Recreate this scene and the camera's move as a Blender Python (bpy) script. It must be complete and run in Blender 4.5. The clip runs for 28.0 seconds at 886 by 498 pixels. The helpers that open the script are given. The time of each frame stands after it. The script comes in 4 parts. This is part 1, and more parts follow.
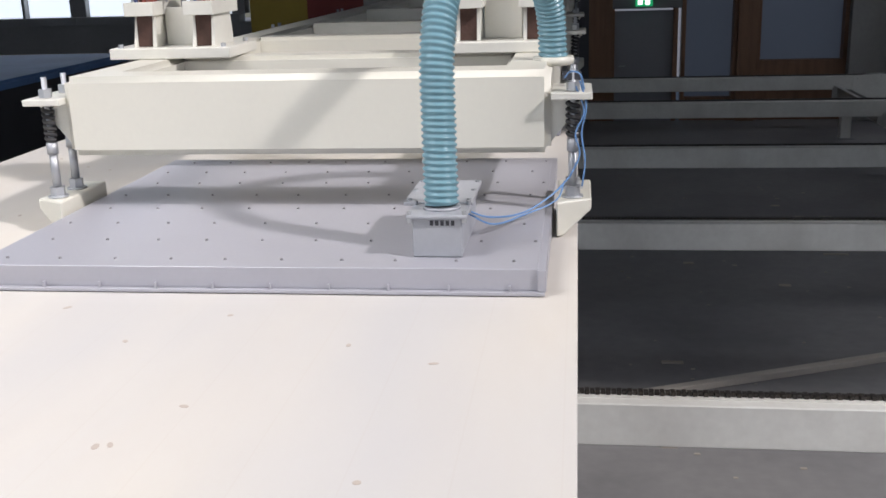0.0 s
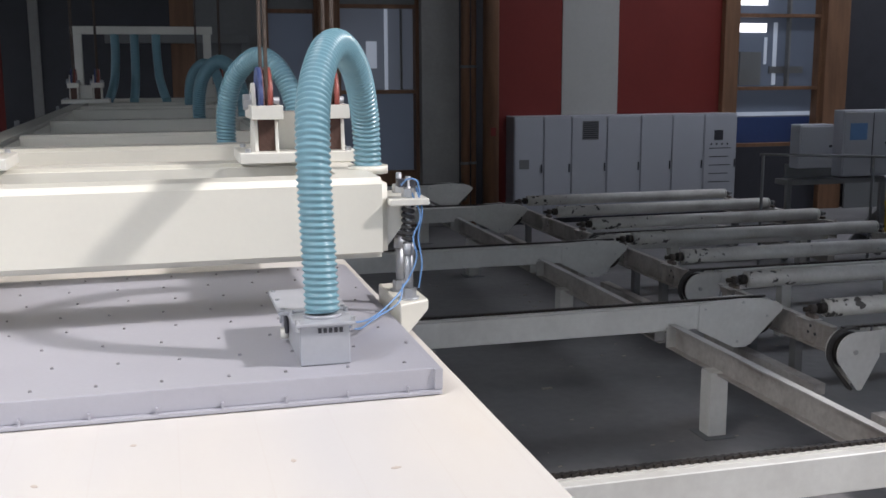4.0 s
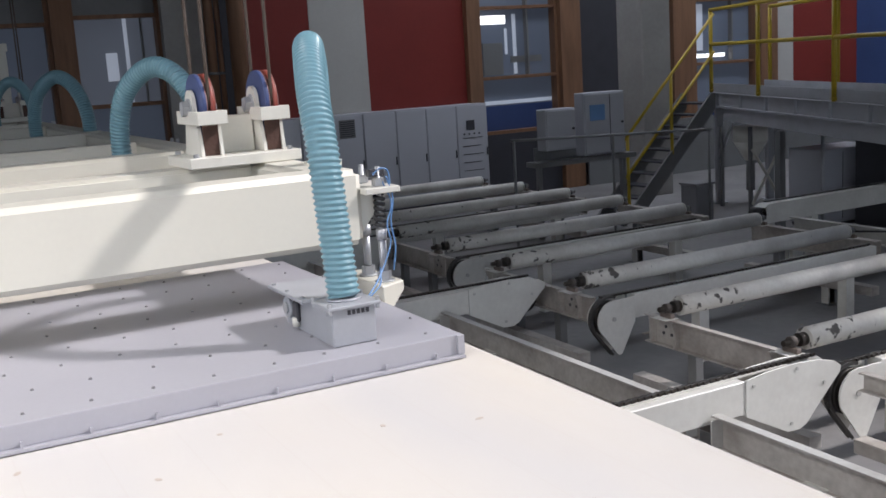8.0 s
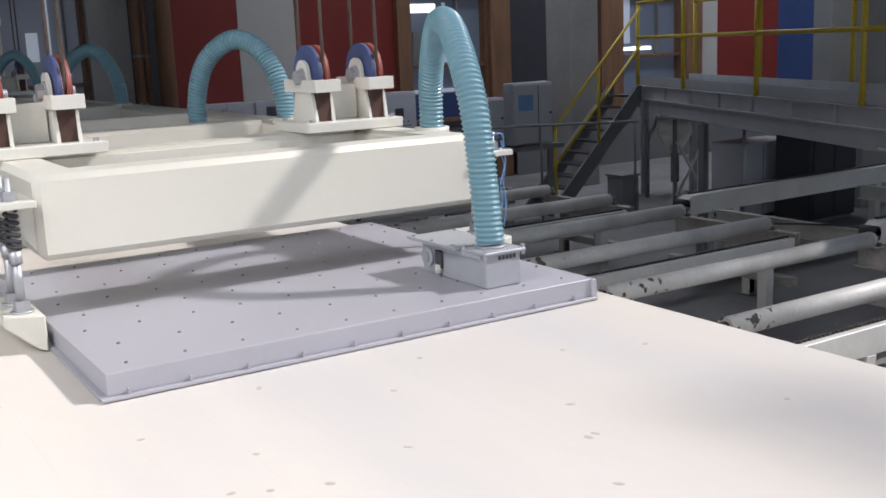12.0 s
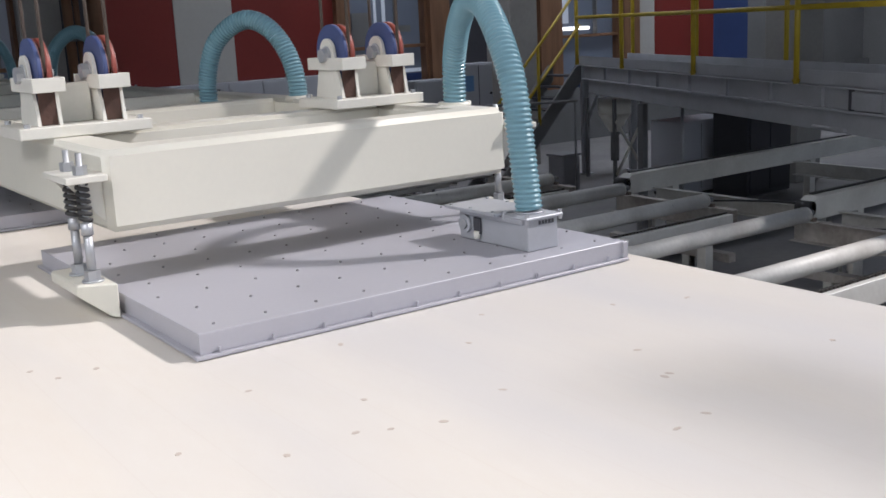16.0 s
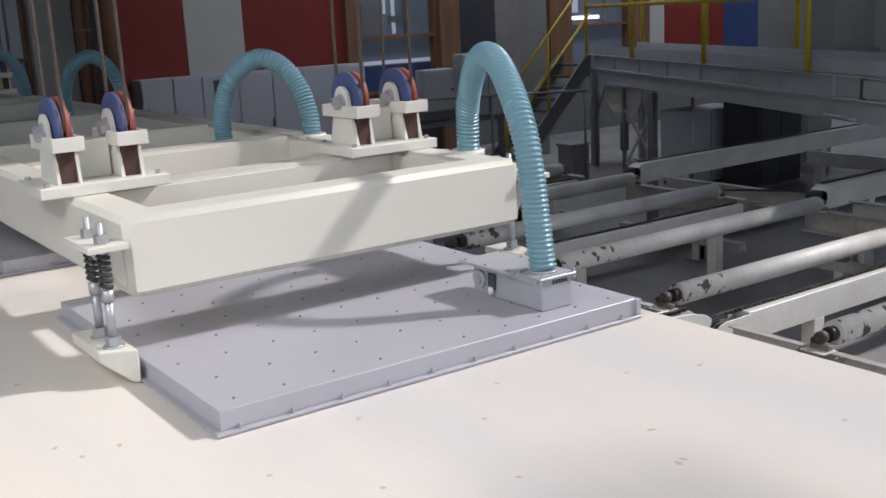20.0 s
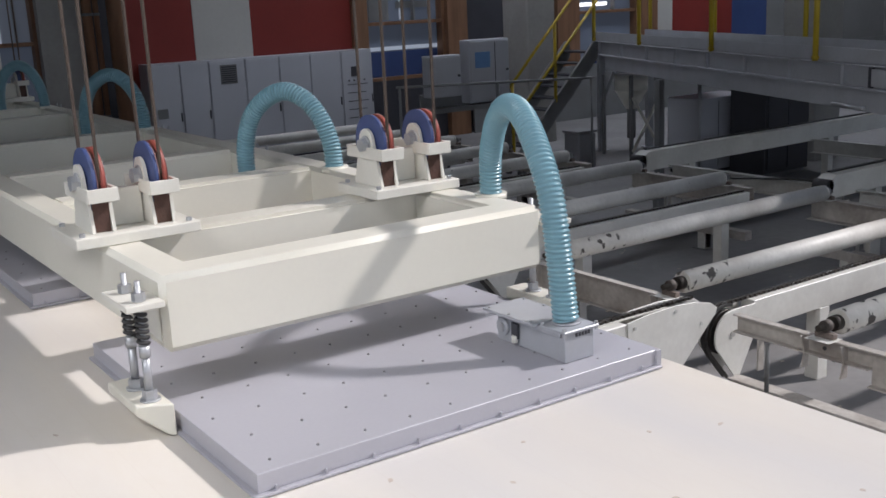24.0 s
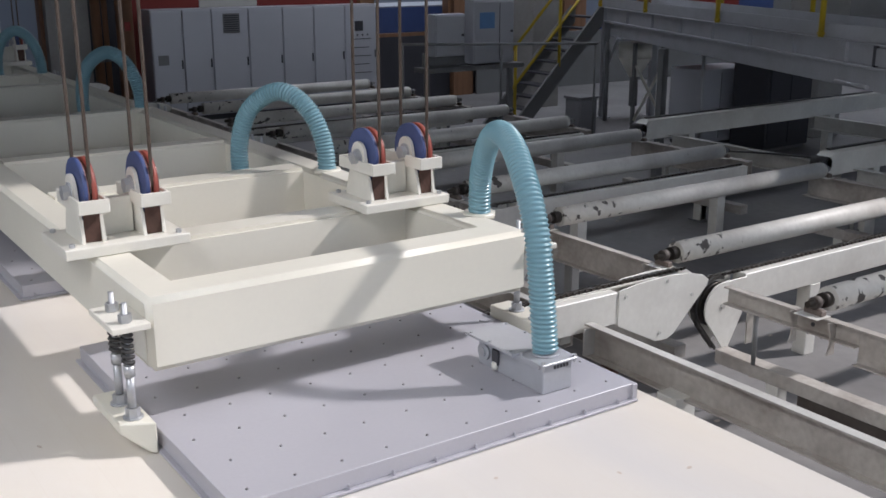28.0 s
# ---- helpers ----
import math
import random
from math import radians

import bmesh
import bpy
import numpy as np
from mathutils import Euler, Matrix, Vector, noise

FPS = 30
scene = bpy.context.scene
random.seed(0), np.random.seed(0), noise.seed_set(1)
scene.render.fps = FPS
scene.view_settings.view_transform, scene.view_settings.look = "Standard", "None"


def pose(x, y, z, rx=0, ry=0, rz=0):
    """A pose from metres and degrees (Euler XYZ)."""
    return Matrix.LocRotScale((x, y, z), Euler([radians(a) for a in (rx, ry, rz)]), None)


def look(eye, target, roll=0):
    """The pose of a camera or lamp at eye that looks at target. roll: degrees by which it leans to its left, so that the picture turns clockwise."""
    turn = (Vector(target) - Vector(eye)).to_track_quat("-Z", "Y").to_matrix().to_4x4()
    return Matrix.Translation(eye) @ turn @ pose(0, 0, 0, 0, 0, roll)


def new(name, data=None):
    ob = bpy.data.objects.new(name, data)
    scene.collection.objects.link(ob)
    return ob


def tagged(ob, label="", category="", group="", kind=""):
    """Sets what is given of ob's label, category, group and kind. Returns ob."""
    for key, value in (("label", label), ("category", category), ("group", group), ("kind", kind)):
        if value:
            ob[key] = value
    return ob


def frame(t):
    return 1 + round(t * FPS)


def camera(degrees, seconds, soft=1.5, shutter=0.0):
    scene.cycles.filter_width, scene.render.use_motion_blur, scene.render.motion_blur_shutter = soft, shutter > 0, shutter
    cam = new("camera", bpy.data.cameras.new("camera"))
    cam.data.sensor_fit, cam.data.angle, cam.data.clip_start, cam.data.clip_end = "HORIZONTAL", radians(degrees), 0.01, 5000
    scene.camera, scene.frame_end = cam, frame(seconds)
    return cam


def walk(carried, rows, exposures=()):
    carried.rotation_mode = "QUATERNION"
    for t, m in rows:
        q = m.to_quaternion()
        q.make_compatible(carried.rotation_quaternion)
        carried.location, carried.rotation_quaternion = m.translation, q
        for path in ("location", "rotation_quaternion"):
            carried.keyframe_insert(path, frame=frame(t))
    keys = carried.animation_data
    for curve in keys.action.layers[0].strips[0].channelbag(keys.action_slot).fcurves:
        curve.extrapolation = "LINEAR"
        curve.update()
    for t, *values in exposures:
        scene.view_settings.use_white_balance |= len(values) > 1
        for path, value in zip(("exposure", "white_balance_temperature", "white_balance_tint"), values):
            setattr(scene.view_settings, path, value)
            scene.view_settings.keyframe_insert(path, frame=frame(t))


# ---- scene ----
# ---- the camera and its way ----
cam = camera(46.2, 28.0, soft=1.6)
CAMERA_ROWS = [
    (0.0, -0.005, -0.014, 2.990, -15.64, 1.66, 7.13),
    (0.5, -0.005, -0.009, 2.996, -15.44, 1.17, 5.78),
    (1.0, -0.003, -0.005, 3.000, -14.67, 0.58, 2.60),
    (1.5, 0.001, -0.008, 2.999, -12.86, 1.17, -2.92),
    (2.0, 0.007, -0.007, 2.999, -12.81, 0.82, -7.25),
    (2.5, 0.007, -0.005, 3.000, -11.86, 1.17, -10.55),
    (4.5, 0.013, 0.000, 3.001, -9.75, 1.07, -17.18),
    (5.0, 0.010, -0.004, 3.002, -10.05, 2.68, -20.24),
    (5.5, 0.008, -0.004, 3.003, -10.17, 2.80, -21.65),
    (6.0, 0.008, -0.007, 3.002, -11.10, 2.94, -23.20),
    (6.5, 0.009, -0.011, 3.002, -10.92, 2.85, -24.80),
    (7.0, 0.005, -0.011, 3.002, -9.81, 3.11, -26.49),
    (7.5, 0.004, -0.011, 3.003, -9.77, 3.08, -27.12),
    (8.0, 0.005, -0.012, 3.002, -10.29, 3.56, -28.49),
    (8.5, 0.006, -0.011, 3.002, -10.15, 3.31, -28.94),
    (9.0, 0.007, -0.009, 3.002, -9.82, 3.03, -28.39),
    (9.5, 0.007, -0.012, 3.001, -9.65, 2.00, -27.62),
    (10.0, 0.005, -0.010, 3.003, -9.36, 1.35, -28.77),
    (10.5, 0.005, -0.007, 3.002, -9.33, 1.41, -29.13),
    (11.0, 0.008, -0.007, 3.002, -9.48, 1.68, -29.29),
    (11.5, 0.005, -0.004, 3.002, -9.58, 1.72, -29.52),
    (12.0, 0.004, -0.002, 3.002, -11.12, 2.36, -32.32),
    (12.5, 0.004, -0.001, 3.002, -11.15, 2.54, -33.34),
    (14.5, 0.004, 0.009, 3.002, -11.57, 2.86, -35.43),
    (15.0, 0.004, 0.010, 3.003, -11.80, 2.83, -35.80),
    (15.5, 0.003, 0.009, 3.002, -11.98, 2.90, -35.81),
    (16.0, 0.002, 0.007, 3.001, -12.26, 2.76, -35.61),
    (16.5, -0.000, 0.008, 2.999, -12.38, 2.77, -35.61),
    (17.0, -0.002, 0.008, 2.999, -12.51, 2.81, -35.57),
    (17.5, -0.003, 0.011, 2.999, -12.66, 3.05, -35.52),
    (18.0, -0.005, 0.012, 2.998, -12.78, 3.16, -35.35),
    (18.5, -0.002, 0.011, 2.998, -12.81, 3.04, -35.23),
    (19.0, -0.002, 0.011, 2.998, -12.84, 2.86, -35.13),
    (19.5, -0.001, 0.013, 2.999, -12.84, 2.83, -35.06),
    (20.0, -0.000, 0.015, 2.999, -12.79, 2.90, -35.14),
    (20.5, -0.001, 0.013, 2.998, -12.89, 2.99, -35.04),
    (21.0, -0.001, 0.013, 2.998, -13.02, 2.87, -34.96),
    (21.5, -0.002, 0.013, 2.998, -13.18, 2.70, -34.97),
    (23.5, 0.002, 0.018, 2.998, -13.57, 2.84, -34.69),
    (24.0, -0.003, 0.008, 2.999, -13.51, 2.61, -34.75),
    (24.5, -0.007, 0.005, 2.998, -13.36, 2.35, -35.06),
    (25.0, -0.011, -0.000, 3.000, -13.82, 1.68, -35.28),
    (25.5, -0.010, -0.000, 2.999, -14.36, 1.33, -34.69),
    (26.0, -0.011, -0.001, 3.000, -14.78, 0.99, -34.39),
    (26.5, -0.013, -0.003, 3.000, -15.09, 0.81, -34.21),
    (27.0, -0.013, -0.005, 3.000, -15.14, 0.82, -34.08),
    (27.5, -0.013, -0.005, 3.000, -15.16, 0.79, -34.06),
    (28.0, -0.015, -0.006, 3.001, -15.70, 0.02, -34.37),
]
EXPOSURES = tuple((t, e, 6220, 14.5) for t, e in ((0.0, -0.40), (1.0, -0.34), (2.0, -0.19), (4.0, -0.16), (6.0, -0.13), (10.0, 0.0), (14.0, -0.10), (18.0, -0.16), (21.0, -0.14), (25.0, -0.14), (28.0, -0.14)))
walk(cam, [(t, pose(x, y, z, 90 + p, r, w)) for t, x, y, z, p, r, w in CAMERA_ROWS], EXPOSURES)

# way of the lifting frame and its load, metres from where it hangs at the start
LOAD_ROWS = [
    (0.0, -0.000, 0.000, 0.000),
    (0.5, 0.131, -0.003, 0.003),
    (1.0, 0.247, -0.002, 0.006),
    (1.5, 0.354, -0.013, 0.004),
    (2.0, 0.451, -0.069, 0.027),
    (2.5, 0.562, -0.047, 0.025),
    (4.5, 1.024, 0.026, 0.003),
    (5.0, 1.121, 0.027, 0.011),
    (5.5, 1.236, 0.031, 0.006),
    (6.0, 1.365, 0.051, -0.000),
    (6.5, 1.470, 0.007, 0.011),
    (7.0, 1.584, 0.020, 0.006),
    (7.5, 1.677, 0.018, 0.008),
    (8.0, 1.769, -0.001, 0.007),
    (8.5, 1.901, 0.035, 0.005),
    (9.0, 2.021, 0.030, 0.010),
    (9.5, 2.139, 0.020, 0.017),
    (10.0, 2.232, 0.007, 0.025),
    (10.5, 2.343, 0.021, 0.020),
    (11.0, 2.441, -0.006, 0.027),
    (11.5, 2.565, 0.001, 0.024),
    (12.0, 2.678, -0.005, 0.023),
    (12.5, 2.785, -0.007, 0.021),
    (14.5, 3.193, -0.013, 0.023),
    (15.0, 3.230, -0.022, 0.026),
    (15.5, 3.198, -0.028, 0.027),
    (16.0, 3.143, -0.015, 0.019),
    (16.5, 3.107, -0.020, -0.007),
    (17.0, 3.141, -0.013, -0.045),
    (17.5, 3.210, -0.014, -0.085),
    (18.0, 3.233, -0.016, -0.120),
    (18.5, 3.198, -0.014, -0.159),
    (19.0, 3.135, -0.017, -0.194),
    (19.5, 3.108, -0.013, -0.234),
    (20.0, 3.141, -0.025, -0.270),
    (20.5, 3.207, -0.012, -0.309),
    (21.0, 3.225, -0.033, -0.339),
    (21.5, 3.193, -0.026, -0.381),
    (22.5, 3.105, -0.030, -0.455),
    (23.5, 3.191, -0.036, -0.525),
    (24.0, 3.217, -0.043, -0.564),
    (24.5, 3.196, -0.041, -0.600),
    (25.0, 3.139, -0.029, -0.631),
    (25.5, 3.101, -0.029, -0.669),
    (26.0, 3.110, -0.035, -0.703),
    (26.5, 3.156, -0.032, -0.743),
    (27.0, 3.200, -0.034, -0.783),
    (27.5, 3.201, -0.039, -0.820),
    (28.0, 3.158, -0.042, -0.855),
]

# ---- sky and sun ----
SUN_DIR = Vector((-1.10, 0.44, -1.0)).normalized()
world = bpy.data.worlds.new("sky")
scene.world = world
world.use_nodes = True
sky = world.node_tree.nodes.new("ShaderNodeTexSky")
sky.sky_type = "NISHITA"
sky.sun_disc = False
sky.sun_elevation = math.asin(-SUN_DIR.z)
sky.sun_rotation = math.atan2(-SUN_DIR.x, -SUN_DIR.y)
world.node_tree.links.new(sky.outputs[0], world.node_tree.nodes["Background"].inputs[0])
world.node_tree.nodes["Background"].inputs[1].default_value = 0.11
sun = new("sun", bpy.data.lights.new("sun", "SUN"))
sun.data.energy, sun.data.angle, sun.data.color = 3.8, radians(3.1), (1.0, 0.955, 0.90)
sun.matrix_world = look(Vector((6, 0, 12)), Vector((6, 0, 12)) + SUN_DIR)


# ---- materials ----
def links_of(m):
    return m.node_tree.nodes, m.node_tree.links.new


def mixed(nodes, link, fac, a, b):
    n = nodes.new("ShaderNodeMix")
    n.data_type = "RGBA"
    if isinstance(fac, float):
        n.inputs[0].default_value = fac
    else:
        link(fac, n.inputs[0])
    for s, v in ((6, a), (7, b)):
        if isinstance(v, tuple):
            n.inputs[s].default_value = (*v, 1)
        else:
            link(v, n.inputs[s])
    return n.outputs[2]


def noise_at(nodes, link, scale, detail=4, stretch=(1, 1, 1), lo=0.35, hi=0.65):
    co = nodes.new("ShaderNodeTexCoord")
    mp = nodes.new("ShaderNodeMapping")
    mp.inputs["Scale"].default_value = stretch
    tx = nodes.new("ShaderNodeTexNoise")
    tx.inputs["Scale"].default_value, tx.inputs["Detail"].default_value = scale, detail
    rm = nodes.new("ShaderNodeMapRange")
    rm.inputs[1].default_value, rm.inputs[2].default_value = lo, hi
    link(co.outputs["Object"], mp.inputs[0])
    link(mp.outputs[0], tx.inputs["Vector"])
    link(tx.outputs[0], rm.inputs[0])
    return rm.outputs[0]


def mat(name, col, rough=0.5, metal=0.0, dirt=None, amount=0.35, scale=1.6, fine=30.0, bump=0.15, stretch=(1, 1, 1), chips=None, chip_at=0.62):
    m = bpy.data.materials.new(name)
    m.use_nodes = True
    nodes, link = links_of(m)
    bsdf = nodes["Principled BSDF"]
    dirt = dirt or tuple(c * 0.55 for c in col)
    big = noise_at(nodes, link, scale, 5, stretch, 0.42, 0.75)
    small = noise_at(nodes, link, fine, 3, stretch, 0.3, 0.8)
    k = nodes.new("ShaderNodeMath")
    k.operation = "MULTIPLY"
    k.inputs[1].default_value = amount
    link(big, k.inputs[0])
    base = mixed(nodes, link, k.outputs[0], col, dirt)
    k2 = nodes.new("ShaderNodeMath")
    k2.operation = "MULTIPLY"
    k2.inputs[1].default_value = amount * 0.5
    link(small, k2.inputs[0])
    base = mixed(nodes, link, k2.outputs[0], base, dirt)
    if chips:
        c = noise_at(nodes, link, 9.0, 6, (1, 1, 1), chip_at, chip_at + 0.03)
        base = mixed(nodes, link, c, base, chips)
    link(base, bsdf.inputs["Base Color"])
    bsdf.inputs["Roughness"].default_value, bsdf.inputs["Metallic"].default_value = rough, metal
    if bump:
        b = nodes.new("ShaderNodeBump")
        b.inputs["Strength"].default_value, b.inputs["Distance"].default_value = bump, 0.004
        link(small, b.inputs["Height"])
        link(b.outputs[0], bsdf.inputs["Normal"])
    return m


def glow(name, col, strength):
    m = bpy.data.materials.new(name)
    m.use_nodes = True
    b = m.node_tree.nodes["Principled BSDF"]
    b.inputs["Base Color"].default_value = (*col, 1)
    b.inputs["Emission Color"].default_value, b.inputs["Emission Strength"].default_value = (*col, 1), strength
    return m


def panel_wood():
    m = mat("pale_spruce", (0.665, 0.625, 0.565), 0.5, 0, (0.62, 0.55, 0.46), 0.34, 0.9, 12, 0.03, (2.2, 0.6, 1))
    nodes, link = links_of(m)
    bsdf = nodes["Principled BSDF"]
    was = bsdf.inputs["Base Color"].links[0].from_socket
    co = nodes.new("ShaderNodeTexCoord")
    blot = noise_at(nodes, link, 0.75, 3, (1.6, 0.45, 1), 0.4, 0.7)
    kb = nodes.new("ShaderNodeMath")
    kb.operation = "MULTIPLY"
    kb.inputs[1].default_value = 0.85
    link(blot, kb.inputs[0])
    c = mixed(nodes, link, kb.outputs[0], was, (0.555, 0.54, 0.53))
    # board joints along the panel
    sp = nodes.new("ShaderNodeSeparateXYZ")
    link(co.outputs["Object"], sp.inputs[0])
    dv = nodes.new("ShaderNodeMath")
    dv.operation = "PINGPONG"
    dv.inputs[1].default_value = 0.11
    link(sp.outputs[0], dv.inputs[0])
    r2 = nodes.new("ShaderNodeMapRange")
    r2.inputs[1].default_value, r2.inputs[2].default_value, r2.inputs[3].default_value, r2.inputs[4].default_value = 0.0, 0.003, 0.07, 0.0
    link(dv.outputs[0], r2.inputs[0])
    c = mixed(nodes, link, r2.outputs[0], c, (0.45, 0.33, 0.24))
    link(c, bsdf.inputs["Base Color"])
    bsdf.inputs["Roughness"].default_value, bsdf.inputs["Specular IOR Level"].default_value = 0.75, 0.15
    return m


M_WOOD = panel_wood()
M_CREAM = mat("cream_paint", (0.715, 0.69, 0.60), 0.38, 0, (0.54, 0.52, 0.46), 0.2, 2.0, 40, 0.05)
M_CREAM2 = mat("cream_steel_plate", (0.73, 0.71, 0.64), 0.4, 0, (0.5, 0.48, 0.42), 0.25, 4.0, 50, 0.05)
M_GRIP = mat("grey_gripper_sheet", (0.42, 0.415, 0.455), 0.4, 0.1, (0.33, 0.325, 0.355), 0.3, 1.8, 60, 0.06)
M_BOX = mat("grey_enclosure", (0.42, 0.43, 0.46), 0.4, 0.2, None, 0.2, 5, 60, 0.04)
M_HOSE = mat("turquoise_hose", (0.158, 0.30, 0.355), 0.28, 0, (0.225, 0.385, 0.43), 0.35, 7, 60, 0.03)
M_ZINC = mat("zinc_plated_steel", (0.50, 0.51, 0.53), 0.5, 0.75, None, 0.25, 9, 80, 0.05)
M_BLACK = mat("black_rubber", (0.025, 0.025, 0.027), 0.6, 0, (0.06, 0.055, 0.05), 0.4, 8, 60, 0.15)
M_SCREW = mat("dull_screw", (0.30, 0.29, 0.30), 0.4, 0.5, None, 0.2, 30, 90, 0)
M_BLUE = mat("blue_sheave", (0.055, 0.08, 0.21), 0.5, 0, None, 0.3, 12, 60, 0.05)
M_RED = mat("red_sheave", (0.32, 0.075, 0.055), 0.45, 0, None, 0.35, 12, 60, 0.05)
M_WORN = mat("rust_stained_steel", (0.23, 0.19, 0.165), 0.6, 0.15, (0.10, 0.07, 0.055), 0.8, 8, 50, 0.25)
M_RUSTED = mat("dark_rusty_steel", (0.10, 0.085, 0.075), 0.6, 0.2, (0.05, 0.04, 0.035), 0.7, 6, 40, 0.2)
M_RAIL = mat("stained_rail_paint", (0.54, 0.51, 0.47), 0.5, 0.05, (0.18, 0.14, 0.115), 0.58, 3.2, 26, 0.18)
M_RIM = mat("worn_red_rim", (0.50, 0.33, 0.31), 0.3, 0.5, (0.22, 0.06, 0.05), 0.9, 30, 90, 0.1)
M_RUST = mat("rusty_groove", (0.10, 0.052, 0.04), 0.7, 0.3, (0.05, 0.03, 0.02), 0.6, 14, 60, 0.3)
M_ROPE = mat("greased_rope", (0.10, 0.075, 0.06), 0.6, 0.4, None, 0.4, 20, 90, 0.3)
M_TUBE = mat("blue_air_line", (0.16, 0.31, 0.58), 0.35, 0, None, 0.2, 10, 60, 0)
M_CONV = mat("conveyor_grey_paint", (0.74, 0.73, 0.68), 0.42, 0, (0.36, 0.33, 0.29), 0.32, 2.4, 22, 0.12)
M_CHAN = mat("galvanised_channel", (0.62, 0.615, 0.585), 0.40, 0.10, (0.26, 0.24, 0.22), 0.45, 3, 30, 0.1)


def roller_paint():
    m = mat("worn_white_roller", (0.73, 0.715, 0.665), 0.52, 0.03, (0.36, 0.33, 0.30), 0.5, 2.2, 26, 0.1)
    nodes, link = links_of(m)
    bsdf = nodes["Principled BSDF"]
    was = bsdf.inputs["Base Color"].links[0].from_socket
    co = nodes.new("ShaderNodeTexCoord")
    sp = nodes.new("ShaderNodeSeparateXYZ")
    link(co.outputs["Object"], sp.inputs[0])
    ends = nodes.new("ShaderNodeMapRange")
    ends.inputs[1].default_value, ends.inputs[2].default_value, ends.inputs[3].default_value, ends.inputs[4].default_value = -1.3, -0.75, 0.14, 0.0
    link(sp.outputs[0], ends.inputs[0])
    info = nodes.new("ShaderNodeObjectInfo")
    tx = nodes.new("ShaderNodeTexNoise")
    tx.noise_dimensions = "4D"
    tx.inputs["Scale"].default_value, tx.inputs["Detail"].default_value = 12.0, 8
    k = nodes.new("ShaderNodeMath")
    k.operation = "MULTIPLY"
    k.inputs[1].default_value = 40.0
    link(info.outputs["Random"], k.inputs[0])
    link(k.outputs[0], tx.inputs["W"])
    link(co.outputs["Object"], tx.inputs["Vector"])
    add = nodes.new("ShaderNodeMath")
    link(tx.outputs[0], add.inputs[0])
    link(ends.outputs[0], add.inputs[1])
    chip = nodes.new("ShaderNodeMapRange")
    chip.inputs[1].default_value, chip.inputs[2].default_value = 0.70, 0.735
    link(add.outputs[0], chip.inputs[0])
    link(mixed(nodes, link, chip.outputs[0], was, (0.085, 0.078, 0.072)), bsdf.inputs["Base Color"])
    return m


M_ROLL = roller_paint()
M_CHAIN = mat("oily_chain", (0.045, 0.042, 0.04), 0.45, 0.6, (0.09, 0.07, 0.05), 0.5, 12, 60, 0.2)
M_LINK = mat("worn_grey_chain", (0.12, 0.115, 0.11), 0.45, 0.5, (0.05, 0.045, 0.04), 0.6, 14, 60, 0.2)
M_FLOOR = mat("dusty_concrete", (0.27, 0.262, 0.258), 0.65, 0, (0.15, 0.146, 0.15), 0.75, 0.7, 9, 0.3)
M_WALL = mat("grey_plaster", (0.22, 0.22, 0.22), 0.8, 0, (0.13, 0.13, 0.13), 0.4, 0.6, 12, 0.2)
M_WRED = mat("red_wall_panel", (0.22, 0.025, 0.019), 0.6, 0, (0.15, 0.017, 0.013), 0.35, 0.9, 16, 0.1)
M_WWHITE = mat("white_wall_panel", (0.50, 0.49, 0.46), 0.6, 0, (0.36, 0.35, 0.33), 0.35, 0.9, 16, 0.1)
M_WBLUE = mat("blue_wall_panel", (0.04, 0.07, 0.20), 0.6, 0, None, 0.35, 0.9, 16, 0.1)
M_WYEL = mat("yellow_wall_panel", (0.40, 0.28, 0.03), 0.6, 0, None, 0.3, 0.9, 16, 0.1)
M_TIMBER = mat("oiled_timber", (0.25, 0.13, 0.07), 0.55, 0, (0.12, 0.06, 0.034), 0.6, 1.5, 18, 0.2, (6, 6, 0.6))
M_CONC = mat("concrete_column", (0.36, 0.35, 0.33), 0.8, 0, (0.17, 0.165, 0.16), 0.4, 0.9, 14, 0.25)
M_CAB = mat("light_grey_cabinet", (0.48, 0.49, 0.53), 0.45, 0, (0.36, 0.37, 0.4), 0.2, 1.2, 30, 0.04)
M_DARK = mat("dark_panel", (0.05, 0.05, 0.06), 0.5, 0, None, 0.3, 3, 30, 0.1)
M_YELLOW = mat("yellow_safety_paint", (0.50, 0.36, 0.02), 0.45, 0, (0.28, 0.18, 0.02), 0.4, 4, 40, 0.05)
M_STEEL = mat("grey_structural_steel", (0.20, 0.205, 0.21), 0.5, 0.1, (0.16, 0.15, 0.14), 0.45, 1.8, 24, 0.12)
M_DECK = mat("pale_grey_painted_steel", (0.42, 0.435, 0.465), 0.5, 0.05, (0.27, 0.27, 0.275), 0.45, 1.8, 24, 0.12)
M_DOOR = mat("grey_door_leaf", (0.24, 0.24, 0.255), 0.5, 0, None, 0.2, 1, 20, 0.05)
M_TARP = mat("blue_tarpaulin", (0.15, 0.28, 0.54), 0.7, 0, (0.09, 0.17, 0.36), 0.5, 1.6, 12, 0.3)
M_GLASSV = glow("bright_yard_behind_glass", (0.13, 0.155, 0.205), 0.17)
M_PANE = glow("pale_yard_behind_glass", (0.18, 0.20, 0.24), 0.2)
M_GLASSB = glow("bright_yard_window", (0.4, 0.44, 0.5), 0.5)
M_LAMP = glow("white_light_strip", (1.0, 0.98, 0.95), 2.2)
M_SKYWIN = glow("overcast_window_light", (0.85, 0.93, 1.0), 1.3)
M_EXIT = glow("green_exit_sign", (0.02, 0.45, 0.16), 0.9)


# ---- mesh helpers ----
BASE = {}


